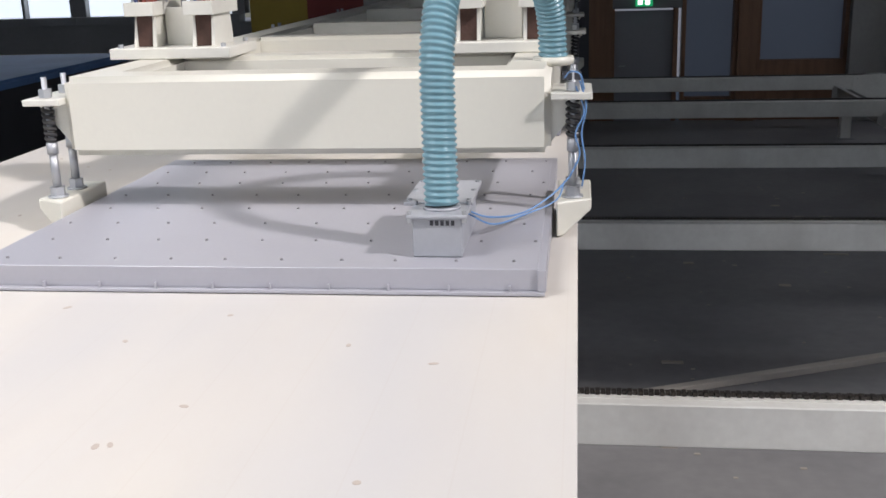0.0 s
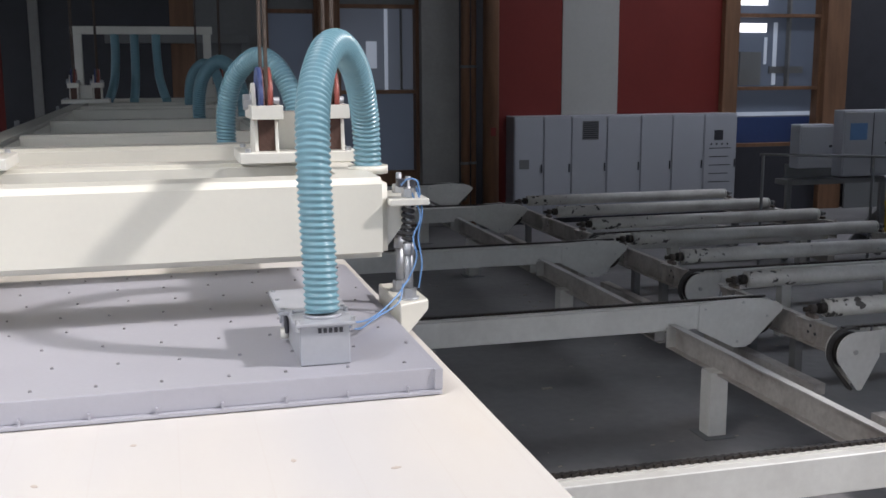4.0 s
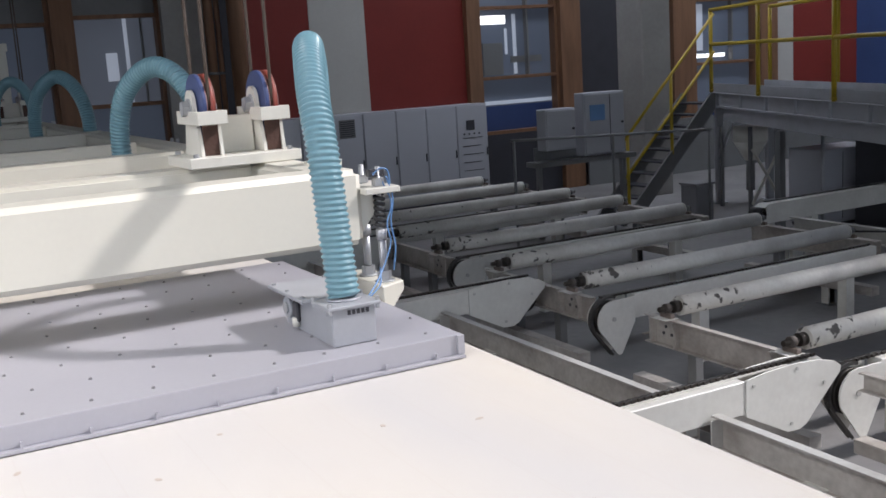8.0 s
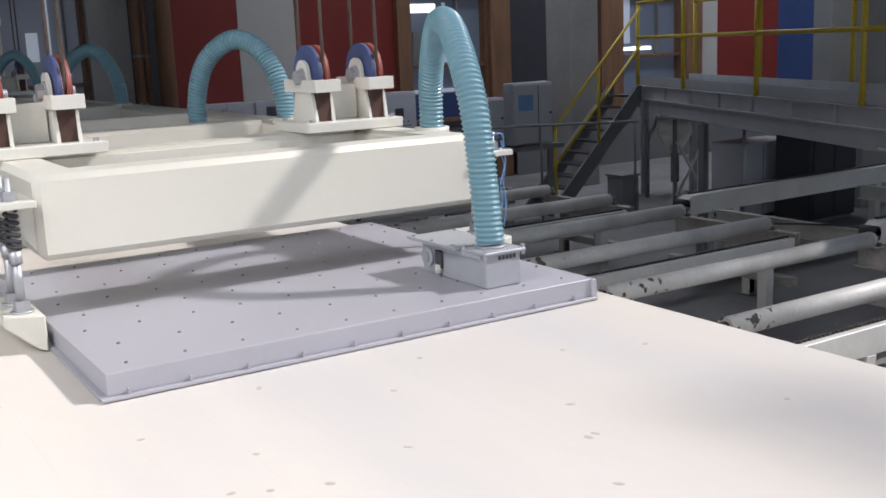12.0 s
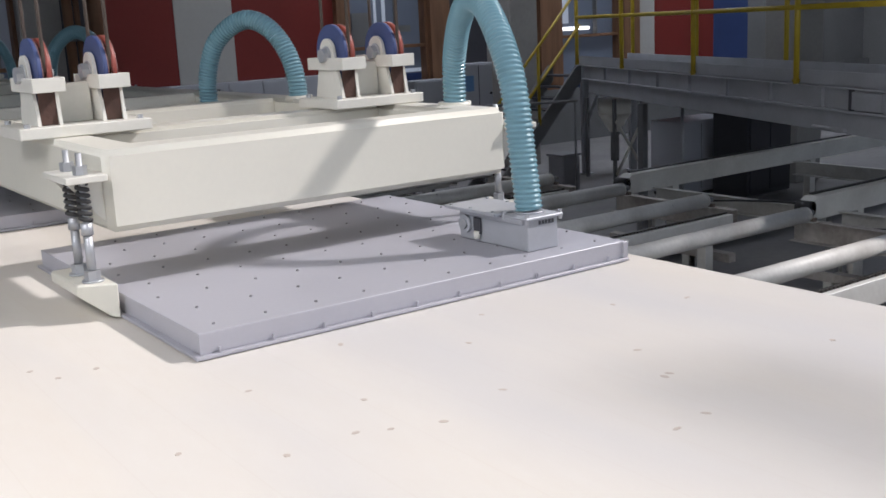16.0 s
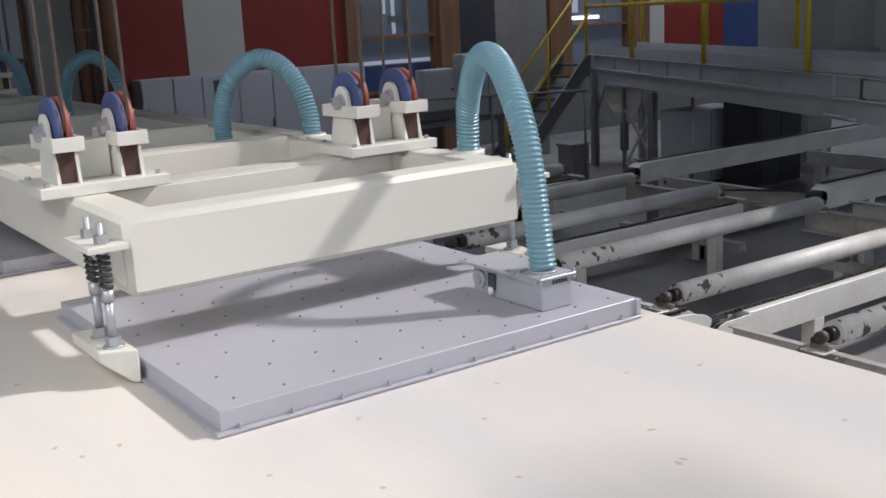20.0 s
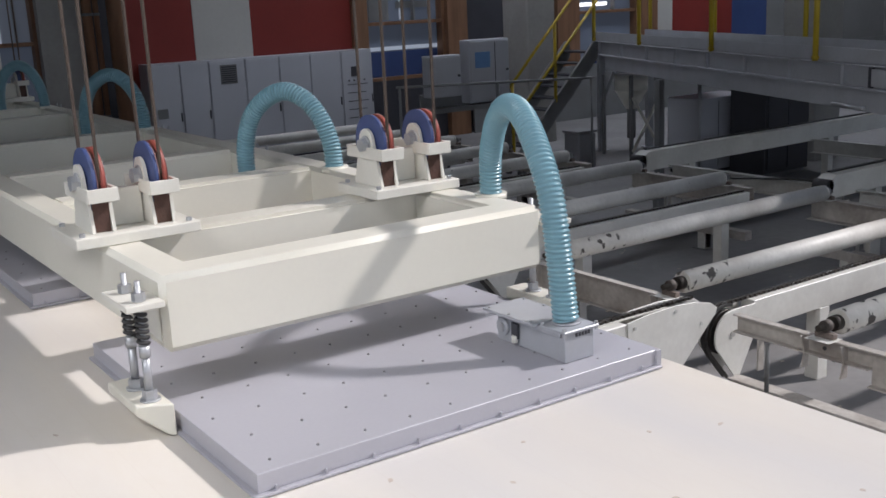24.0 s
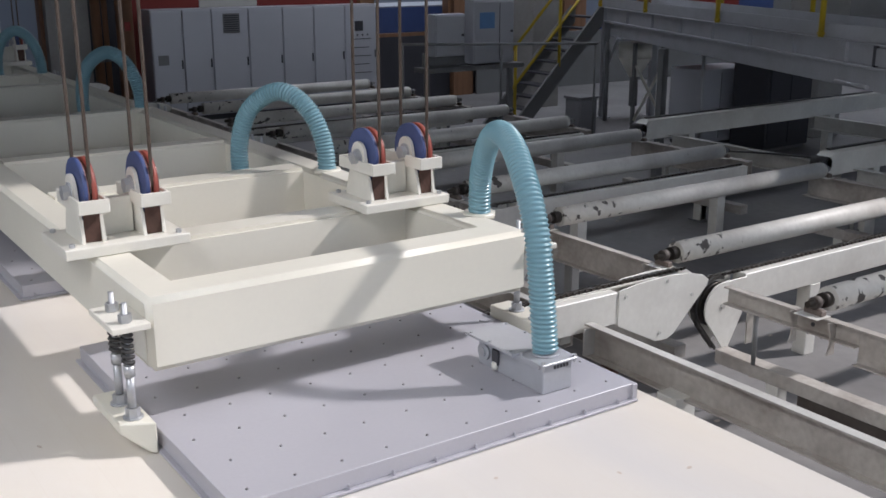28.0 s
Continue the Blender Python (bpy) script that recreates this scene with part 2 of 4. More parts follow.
def bx(bm, x0, x1, y0, y1, z0, z1):
    v = [bm.verts.new((x, y, z)) for z in (z0, z1) for x, y in ((x0, y0), (x1, y0), (x1, y1), (x0, y1))]
    for f in ((3, 2, 1, 0), (4, 5, 6, 7), (0, 1, 5, 4), (1, 2, 6, 5), (2, 3, 7, 6), (3, 0, 4, 7)):
        bm.faces.new([v[i] for i in f])
    return v


def box(x0, x1, y0, y1, z0, z1, soft=0.004, seg=1):
    bm = bmesh.new()
    bx(bm, x0, x1, y0, y1, z0, z1)
    if soft:
        bmesh.ops.bevel(bm, geom=bm.edges[:], offset=soft, segments=seg, affect="EDGES", clamp_overlap=True)
    return bm


def rod(bm, p, q, r, n=14, r2=None):
    p, q = Vector(p), Vector(q)
    d = (q - p).normalized()
    a = d.orthogonal().normalized()
    b = d.cross(a)
    rings = []
    for c, rr in ((p, r), (q, r if r2 is None else r2)):
        rings.append([bm.verts.new(c + rr * (math.cos(2 * math.pi * i / n) * a + math.sin(2 * math.pi * i / n) * b)) for i in range(n)])
    for i in range(n):
        f = bm.faces.new((rings[0][i], rings[0][(i + 1) % n], rings[1][(i + 1) % n], rings[1][i]))
        f.smooth = n > 8
    bm.faces.new(rings[0][::-1])
    bm.faces.new(rings[1])
    return bm


def rods(*segments, n=14):
    bm = bmesh.new()
    for p, q, r in segments:
        rod(bm, p, q, r, n)
    return bm


def prism(points, axis, a, b, soft=0.0):
    """A polygon drawn in the two other axes and pulled from a to b along axis."""
    bm = bmesh.new()
    put = {"x": lambda u, v, w: (w, u, v), "y": lambda u, v, w: (u, w, v), "z": lambda u, v, w: (u, v, w)}[axis]
    lo = [bm.verts.new(put(u, v, a)) for u, v in points]
    hi = [bm.verts.new(put(u, v, b)) for u, v in points]
    n = len(points)
    bm.faces.new(lo)
    bm.faces.new(hi[::-1])
    for i in range(n):
        bm.faces.new((lo[i], hi[i], hi[(i + 1) % n], lo[(i + 1) % n]))
    bmesh.ops.recalc_face_normals(bm, faces=bm.faces[:])
    if soft:
        bmesh.ops.bevel(bm, geom=bm.edges[:], offset=soft, segments=1, affect="EDGES", clamp_overlap=True)
    return bm


def smoothed(bm):
    """Rounded edges shade softly, flat faces stay flat."""
    for f in bm.faces:
        f.smooth = f.calc_area() < 0.2
    return bm


def sweep(points, r, n=12, steps=10, ripple=0.0, pitch=0.02, per=4):
    """A tube along a smooth curve through points; ripple gives it a spiral of ribs."""
    pts = [Vector(p) for p in points]
    pts = [2 * pts[0] - pts[1]] + pts + [2 * pts[-1] - pts[-2]]
    line = []
    for i in range(1, len(pts) - 2):
        p0, p1, p2, p3 = pts[i - 1:i + 3]
        for s in range(40):
            t = s / 40
            line.append(0.5 * (2 * p1 + (p2 - p0) * t + (2 * p0 - 5 * p1 + 4 * p2 - p3) * t * t + (3 * p1 - p0 - 3 * p2 + p3) * t ** 3))
    line.append(pts[-2])
    dist = [0.0]
    for a, b in zip(line, line[1:]):
        dist.append(dist[-1] + (b - a).length)
    total = dist[-1]
    count = int(total / pitch * per) if ripple else (len(pts) - 3) * steps
    bm = bmesh.new()
    rings = []
    side = None
    j = 0
    for i in range(count + 1):
        s = total * i / count
        while j < len(dist) - 2 and dist[j + 1] < s:
            j += 1
        f = (s - dist[j]) / max(dist[j + 1] - dist[j], 1e-9)
        c = line[j].lerp(line[j + 1], min(f, 1.0))
        d = (line[j + 1] - line[j]).normalized()
        side = (d.orthogonal() if side is None else side - side.dot(d) * d).normalized()
        up = d.cross(side)
        ring = []
        for k in range(n):
            a = 2 * math.pi * k / n
            rr = r + ripple * math.sin(2 * math.pi * s / pitch + a) if ripple else r
            ring.append(bm.verts.new(c + rr * (math.cos(a) * side + math.sin(a) * up)))
        rings.append(ring)
    for ra, rb in zip(rings, rings[1:]):
        for k in range(n):
            bm.faces.new((ra[k], ra[(k + 1) % n], rb[(k + 1) % n], rb[k])).smooth = True
    bm.faces.new(rings[0][::-1])
    bm.faces.new(rings[-1])
    return bm


def thing(name, base, label, category, group="", turn=0.0):
    ob = new(name)
    ob.matrix_basis = pose(*base, 0, 0, turn)
    ob.empty_display_size = 0.2
    BASE[ob] = Vector(base) if turn == 0.0 else Vector((0, 0, 0))
    return tagged(ob, label, category, group)


def mesh_of(name, bm, material, shift):
    for v in bm.verts:
        v.co -= shift
    me = bpy.data.meshes.new(name)
    bm.to_mesh(me)
    bm.free()
    me.materials.append(material)
    return me


def part(name, bm, material, parent, label=""):
    """One mesh under a thing or a part; its points are given in the thing's own building space."""
    top = BASE[parent]
    ob = new(name, mesh_of(name, bm, material, top))
    ob.parent = parent
    BASE[ob] = top
    return tagged(ob, label)


def again(ob, parent, move):
    """One more object on the same mesh, moved within its thing."""
    o = new(ob.name.split(".")[0], ob.data)
    o.parent = parent
    o.matrix_basis = move @ ob.matrix_basis
    BASE[o] = BASE[parent]
    if "label" in ob:
        o["label"] = ob["label"]
    return o


def solo(name, bm, material, base, label, category, group=""):
    ob = new(name, mesh_of(name, bm, material, Vector(base)))
    ob.location = base
    BASE[ob] = Vector(base)
    return tagged(ob, label, category, group)


def built(name, bm, material):
    ob = new(name, mesh_of(name, bm, material, Vector((0, 0, 0))))
    BASE[ob] = Vector((0, 0, 0))
    return tagged(ob, kind="structure")


# ---- the hall: floor, walls, roof with its glazed strip ----
HX0, HX1, HY0, HY1, HZ = -16.0, 30.0, -9.0, 19.75, 8.5
built("floor", box(-60, 70, -50, 60, -0.3, 0.0, 0), M_FLOOR)
built("wall_south", box(HX0, HX1, HY0 - 0.3, HY0, 0, HZ, 0), M_WALL)
built("wall_west", box(HX0 - 0.3, HX0, HY0 - 0.3, HY1 + 0.3, 0, HZ, 0), M_WALL)
built("wall_east", box(HX1, HX1 + 0.3, HY0 - 0.3, HY1 + 0.3, 0, HZ, 0), M_WALL)

# the glazed strip of the roof
SX0, SXM, SX1, SY0, SY1, SY2 = 3.2, 9.5, 18.0, -6.6, 4.4, 3.0
bm = bmesh.new()
bx(bm, HX0 - 0.3, HX1 + 0.3, SY1, HY1 + 0.3, HZ, HZ + 0.25)
bx(bm, HX0 - 0.3, HX1 + 0.3, HY0 - 0.3, SY0, HZ, HZ + 0.25)
bx(bm, HX0 - 0.3, SX0, SY0, SY1, HZ, HZ + 0.25)
bx(bm, SX1, HX1 + 0.3, SY0, SY1, HZ, HZ + 0.25)
bx(bm, SXM, SX1, SY2, SY1, HZ, HZ + 0.25)
built("ceiling", bm, M_WALL)
# unseen girder, added to keep sun and sky light off the far half
bm = bmesh.new()
bx(bm, HX0, HX1, 5.06, 5.09, 4.60, HZ - 0.002)
bx(bm, HX0, HX1, 4.96, 5.19, 4.56, 4.60)
built("roof_girder", bm, M_WALL)
# unseen bar, added to throw a soft half shade on the slab
built("roof_rafter", box(9.17, 9.215, SY0 - 0.1, -0.8, HZ - 0.3, HZ - 0.002, 0), M_WALL)


def fill_light(name, x0, x1, y0, y1, z0, z1, aim, watts, tint=(0.88, 0.93, 1.0)):
    """An unseen source of sky light: a glowing sheet set as an opening, and an area lamp."""
    eye = Vector(((x0 + x1) / 2, (y0 + y1) / 2, (z0 + z1) / 2))
    built(name, box(x0, x1, y0, y1, z0, z1, 0), M_SKYWIN)
    size = sorted((x1 - x0, y1 - y0, z1 - z0))[1:]
    a = new(name + "_light", bpy.data.lights.new(name, "AREA"))
    a.data.shape, a.data.energy, a.data.color = "RECTANGLE", watts, tint
    along_x = x1 - x0 > 1
    a.data.size, a.data.size_y = (x1 - x0 if along_x else y1 - y0), size[0]
    d = Vector(aim)
    a.matrix_world = look(eye + 0.05 * d, eye + d)


# the south and the two roof sources are added fill, not known openings
fill_light("south_glazing", -12, 24, HY0 + 0.002, HY0 + 0.02, 3.6, 7.0, (0, 1, 0), 12)
fill_light("west_glazing", HX0 + 0.002, HX0 + 0.02, -8, 6, 1.2, 6.5, (1, 0, 0), 150)
fill_light("west_rooflight", -7.0, -2.5, -3.0, 4.0, HZ - 0.03, HZ - 0.005, (0, 0, -1), 600, (1.0, 0.965, 0.91))
fill_light("rooflight", 8, 28, 15.0, 16.5, HZ - 0.03, HZ - 0.005, (0, 0, -1), 520)


# ---- the back wall, bay by bay ----
WY = 19.35


def wall_piece(name, x0, x1, z0, z1, material, y=WY, deep=0.3):
    return built(name, box(x0, x1, y, y + deep, z0, z1, 0.006), material)


def window_bay(x0, x1, z0, z1, bars, name, y=WY, pane=None, mullion=True):
    """A glazed opening: glow behind, timber frame and cross bars."""
    w = built(name, box(x0, x1, y + 0.22, y + 0.26, z0, z1, 0), pane or M_GLASSV)
    f = 0.07
    part("window_frame", box(x0, x0 + f, y - 0.02, y + 0.2, z0, z1), M_TIMBER, w)
    part("window_frame", box(x1 - f, x1, y - 0.02, y + 0.2, z0, z1), M_TIMBER, w)
    xm = x0 + (x1 - x0) * 0.62
    if mullion:
        part("mullion", box(xm, xm + 0.045, y + 0.03, y + 0.16, bars[0] + f, z1 - f), M_STEEL, w)
    for z in (z0, *bars, z1 - f):
        part("cross_bar", box(x0 + f, x1 - f, y, y + 0.18, z, z + f), M_TIMBER, w)
    return w


wall_piece("wall_north_upper", HX0, HX1, 6.2, HZ, M_WALL)
wall_piece("wall_north_a", HX0, -6.1, 0, 1.95, M_WALL)
wall_piece("wall_north_yellow", -6.1, -5.0, 0, 6.2, M_WYEL)
wall_piece("wall_north_red_a", -5.0, -3.9, 0, 6.2, M_WRED)
wall_piece("wall_north_pier_a", -3.9, -3.39, 0, 6.2, M_CONC, WY - 0.15)
wall_piece("wall_north_red_e", -3.39, -2.61, 0, 6.2, M_WRED)
wall_piece("wall_north_b", -2.61, 0.2, 0, 6.2, M_DARK)
wall_piece("wall_north_post_f", -2.13, -1.97, 0, 6.2, M_CONC, WY - 0.1, 0.095)
duct = thing("wall_duct", (0.3, WY - 0.2, 3.45), "grey duct running along the hall wall", "duct")
part("duct", box(-0.9, 1.55, WY - 0.3, WY - 0.12, 3.45, 3.6, 0.01), M_STEEL, duct)
part("drop", box(1.42, 1.55, WY - 0.29, WY - 0.13, 2.8, 3.449, 0.01), M_STEEL, duct)
for x in (-0.7, 1.2):
    part("bracket", box(x, x + 0.05, WY - 0.119, WY - 0.021, 3.46, 3.59, 0), M_STEEL, duct)
for k, x in enumerate((-15.8, -12.6, -9.4)):
    w = built("window_%d" % (k + 1), box(x, x + 3.0, WY + 0.2, WY + 0.24, 2.1, 5.9, 0), M_SKYWIN)
    for i in range(4):
        part("mullion", box(x + i * 0.98, x + i * 0.98 + 0.06, WY, WY + 0.18, 2.1, 5.9), M_STEEL, w)
    part("cross_bar", box(x, x + 3.0, WY + 0.005, WY + 0.175, 4.2, 4.27), M_STEEL, w)
    part("window_sill", box(x - 0.1, x + 3.1, WY - 0.1, WY + 0.3, 1.95, 2.1), M_STEEL, w)
sky_n = new("north_windows_light", bpy.data.lights.new("north_windows", "AREA"))
sky_n.data.shape, sky_n.data.size, sky_n.data.size_y, sky_n.data.energy, sky_n.data.color = "RECTANGLE", 9.2, 3.6, 110, (0.84, 0.92, 1.0)
sky_n.matrix_world = look(Vector((-11.1, WY + 0.17, 4.0)), Vector((-11.1, WY - 1, 4.0)))
for x in (-12.8, -9.6, -6.4):
    built("wall_pier", box(x, x + 0.2, WY, WY + 0.3, 2.1, 6.2), M_WALL)
wall_piece("wall_north_c", 0.2, 0.62, 0, 6.2, M_TIMBER)
wall_piece("wall_north_lintel", 0.62, 1.85, 2.02, 6.2, M_WALL)
door = built("door_1", box(0.66, 1.70, WY + 0.06, WY + 0.12, 0.0, 1.98), M_DOOR)
part("door_frame", box(0.62, 0.66, WY - 0.02, WY + 0.2, 0, 2.02), M_TIMBER, door)
part("door_frame", box(1.70, 1.78, WY - 0.02, WY + 0.2, 0, 2.02), M_TIMBER, door)
part("door_handle", rods(((0.74, WY + 0.02, 1.0), (0.86, WY + 0.02, 1.0), 0.012)), M_ZINC, door)
sign = thing("exit_sign", (1.17, WY - 0.03, 2.06), "green lit exit sign above the grey door", "sign")
part("housing", box(1.02, 1.32, WY - 0.06, WY, 2.06, 2.22), M_EXIT, sign)
part("pictogram", box(1.06, 1.14, WY - 0.064, WY - 0.058, 2.09, 2.19, 0), M_LAMP, sign)
part("pictogram", box(1.19, 1.27, WY - 0.064, WY - 0.058, 2.09, 2.19, 0), M_LAMP, sign)
window_bay(1.85, 2.82, 0.35, 6.2, (4.0,), "window_4", WY, M_GLASSV, False)
wall_piece("wall_north_transom_a", 1.93, 2.75, 4.07, 6.13, M_WALL, WY + 0.02, 0.15)
wall_piece("wall_north_d", 1.85, 2.82, 0, 0.35, M_TIMBER)
wall_piece("wall_north_post_a", 2.82, 3.16, 0, 6.2, M_TIMBER, WY - 0.12)
BAY5 = window_bay(3.16, 4.72, 1.0, 6.2, (2.53, 4.1), "window_5", WY, M_PANE, False)
wall_piece("wall_north_transom_b", 3.23, 4.65, 4.17, 6.13, M_WALL, WY + 0.02, 0.15)
part("lower_pane", box(3.23, 4.65, WY + 0.20, WY + 0.215, 1.07, 2.53, 0), M_GLASSV, BAY5)
part("inner_sash", box(4.10, 4.16, WY + 0.17, WY + 0.215, 2.60, 4.10, 0), M_GLASSB, BAY5)
part("inner_sash", box(4.40, 4.44, WY + 0.17, WY + 0.215, 2.60, 4.10, 0), M_STEEL, BAY5)
part("bright_pane", box(3.75, 3.95, WY + 0.19, WY + 0.215, 3.0, 3.5, 0), M_GLASSB, BAY5)
wall_piece("wall_north_e", 3.16, 4.72, 0, 1.0, M_TIMBER)
wall_piece("wall_north_f", 4.72, 5.45, 0, 6.2, M_CONC, WY - 0.2)
wall_piece("wall_north_g", 5.45, 6.2, 0, 6.2, M_DARK)
wall_piece("wall_north_red_b", 6.2, 7.6, 0, 6.2, M_WRED)
wall_piece("wall_north_white_a", 7.6, 8.79, 0, 6.2, M_WWHITE, WY - 0.01)
wall_piece("wall_north_red_c", 8.79, 11.05, 0, 6.2, M_WRED)
wall_piece("wall_north_post_b", 11.05, 11.38, 0, 6.2, M_TIMBER, WY - 0.15)
window_bay(11.38, 13.41, 1.35, 6.2, (2.52, 4.0), "window_6")
wall_piece("wall_north_h", 11.38, 13.41, 0, 1.35, M_DARK)
wall_piece("wall_north_post_c", 13.41, 13.95, 0, 6.2, M_TIMBER, WY - 0.15)
wall_piece("wall_north_i", 13.95, 16.6, 0, 6.2, M_DARK)
wall_piece("wall_north_post_d", 16.6, 17.3, 0, 6.2, M_TIMBER, WY - 0.15)
window_bay(17.3, 19.37, 1.35, 6.2, (2.5, 4.0), "window_7")
wall_piece("wall_north_j", 17.3, 19.37, 0, 1.35, M_WBLUE)
wall_piece("wall_north_post_e", 19.37, 19.95, 0, 6.2, M_TIMBER, WY - 0.15)
wall_piece("wall_north_white_b", 19.95, 20.64, 0, 6.2, M_WWHITE)
wall_piece("wall_north_red_d", 20.64, 22.95, 0, 6.2, M_WRED)
wall_piece("wall_north_blue_b", 22.95, 24.4, 0, 6.2, M_WBLUE)
wall_piece("wall_north_k", 24.4, HX1, 0, 6.2, M_WALL)
built("wall_north_dado", box(14.0, HX1 - 0.01, WY - 0.22, WY - 0.16, 0, 1.3, 0.004), M_STEEL)
built("light_strip_1", box(11.5, 12.2, WY + 0.19, WY + 0.215, 3.70, 3.88, 0), M_LAMP)
built("light_strip_6", box(11.5, 12.2, WY + 0.19, WY + 0.215, 4.25, 4.42, 0), M_LAMP)
built("light_strip_4", box(12.17, 12.23, WY + 0.19, WY + 0.215, 3.05, 3.6, 0), M_GLASSB)
built("light_strip_5", box(12.38, 12.46, WY + 0.19, WY + 0.215, 2.62, 3.9, 0), M_GLASSB)
built("window_shelf", box(12.3, 13.1, WY + 0.185, WY + 0.213, 2.86, 3.0, 0), M_STEEL)
built("window_machine", box(11.6, 12.1, WY + 0.185, WY + 0.213, 2.62, 3.3, 0), M_STEEL)
built("light_strip_2", box(17.5, 18.5, WY + 0.19, WY + 0.215, 2.68, 2.76, 0), M_LAMP)
built("light_strip_3", box(11.46, 13.33, WY + 0.19, WY + 0.215, 1.98, 2.06, 0), M_GLASSB)
built("window_blind", box(11.46, 13.33, WY + 0.195, WY + 0.215, 1.42, 1.95, 0), M_WBLUE)
log = thing("timber_column", (5.94, 18.7, 0), "round brown timber column before the hall wall", "column")
part("shaft", rods(((5.94, 18.7, 0.1), (5.94, 18.7, 8.4), 0.15), n=24), M_TIMBER, log)
part("base_plate", rods(((5.94, 18.7, 0), (5.94, 18.7, 0.1), 0.2), n=24), M_STEEL, log)
part("fire_sign", box(5.89, 5.99, 18.54, 18.549, 1.75, 1.9, 0), M_WRED, log)
for x, r in ((5.50, 0.085), (5.66, 0.05)):
    p = thing("wall_pipe", (x, 18.9, 0), "reddish brown vertical pipe beside the timber column", "pipe", "pipes beside the column")
    part("pipe", rods(((x, 18.9, 0), (x, 18.9, 8.4), r), n=16), M_TIMBER, p)
    for z in (1.2, 3.0):
        part("clip", rods(((x, 18.9, z), (x, 18.9, z + 0.05), r + 0.012), n=16), M_STEEL, p)
built("concrete_column", box(13.54, 14.27, 16.6, 17.41, 0, HZ, 0.02), M_CONC)
built("bright_pane_strip", box(17.45, 17.80, WY + 0.19, WY + 0.215, 2.85, 3.95, 0), M_GLASSB)


# ---- electric cabinets along the back wall ----
def cabinets():
    xs = (6.45, 7.05, 7.62, 8.36, 9.08, 9.76, 10.46, 11.2)
    for i, (a, b) in enumerate(zip(xs, xs[1:])):
        c = thing("electric_cabinet", ((a + b) / 2, 19.0, 0), "tall light grey electric cabinet along the red wall", "cabinet", "row of electric cabinets")
        part("body", box(a, b - 0.004, 18.85, WY - 0.02, 0.1, 2.08, 0.008), M_CAB, c)
        part("plinth", box(a, b - 0.004, 18.88, WY - 0.04, 0, 0.1, 0), M_DARK, c)
        d = part("door", box(a + 0.012, b - 0.016, 18.825, 18.847, 0.13, 2.05, 0.006), M_CAB, c)
        part("handle", box(b - 0.06, b - 0.035, 18.80, 18.824, 1.0, 1.16), M_DARK, d)
        if i == 0:
            part("warning_plate", box(a + 0.1, a + 0.3, 18.818, 18.823, 1.08, 1.26, 0), M_STEEL, d)
        if i == 2:
            g = part("ventilation_grille", box(a + 0.22, a + 0.56, 18.815, 18.823, 1.62, 1.98), M_STEEL, d)
            for k in range(8):
                part("slat", box(a + 0.24, a + 0.54, 18.808, 18.814, 1.65 + k * 0.04, 1.67 + k * 0.04, 0), M_DARK, g)
        if i == 6:
            part("display", box(a + 0.22, a + 0.42, 18.815, 18.823, 1.55, 1.75), M_DARK, d)
            for k in range(5):
                part("label_bar", box(a + 0.12, b - 0.14 - 0.05 * (k % 2), 18.818, 18.823, 0.7 + k * 0.17, 0.715 + k * 0.17, 0), M_DARK, d)
            for k in range(4):
                part("push_button", rods(((a + 0.16 + k * 0.12, 18.81, 1.47), (a + 0.16 + k * 0.12, 18.824, 1.47), 0.018)), M_DARK, d)


cabinets()


# ---- chain transfer beams (across) and the roller table ----
BEAMS = (1.22, 4.73, 8.24, 11.58, 15.2, 18.2)
ROLLERS = (2.52, 3.84, 5.16, 6.50, 7.84, 9.16, 10.50, 11.82, 13.12, 14.42, 15.74)


def chain(x0, x1, y, z):
    bm = bmesh.new()
    n = int((x1 - x0) / 0.026)
    for k in range(n):
        x = x0 + k * 0.026
        w = 0.014 if k % 2 else 0.022
        bx(bm, x, x + 0.022, y + 0.04 - w, y + 0.04 + w, z, z + 0.02)
    return bm


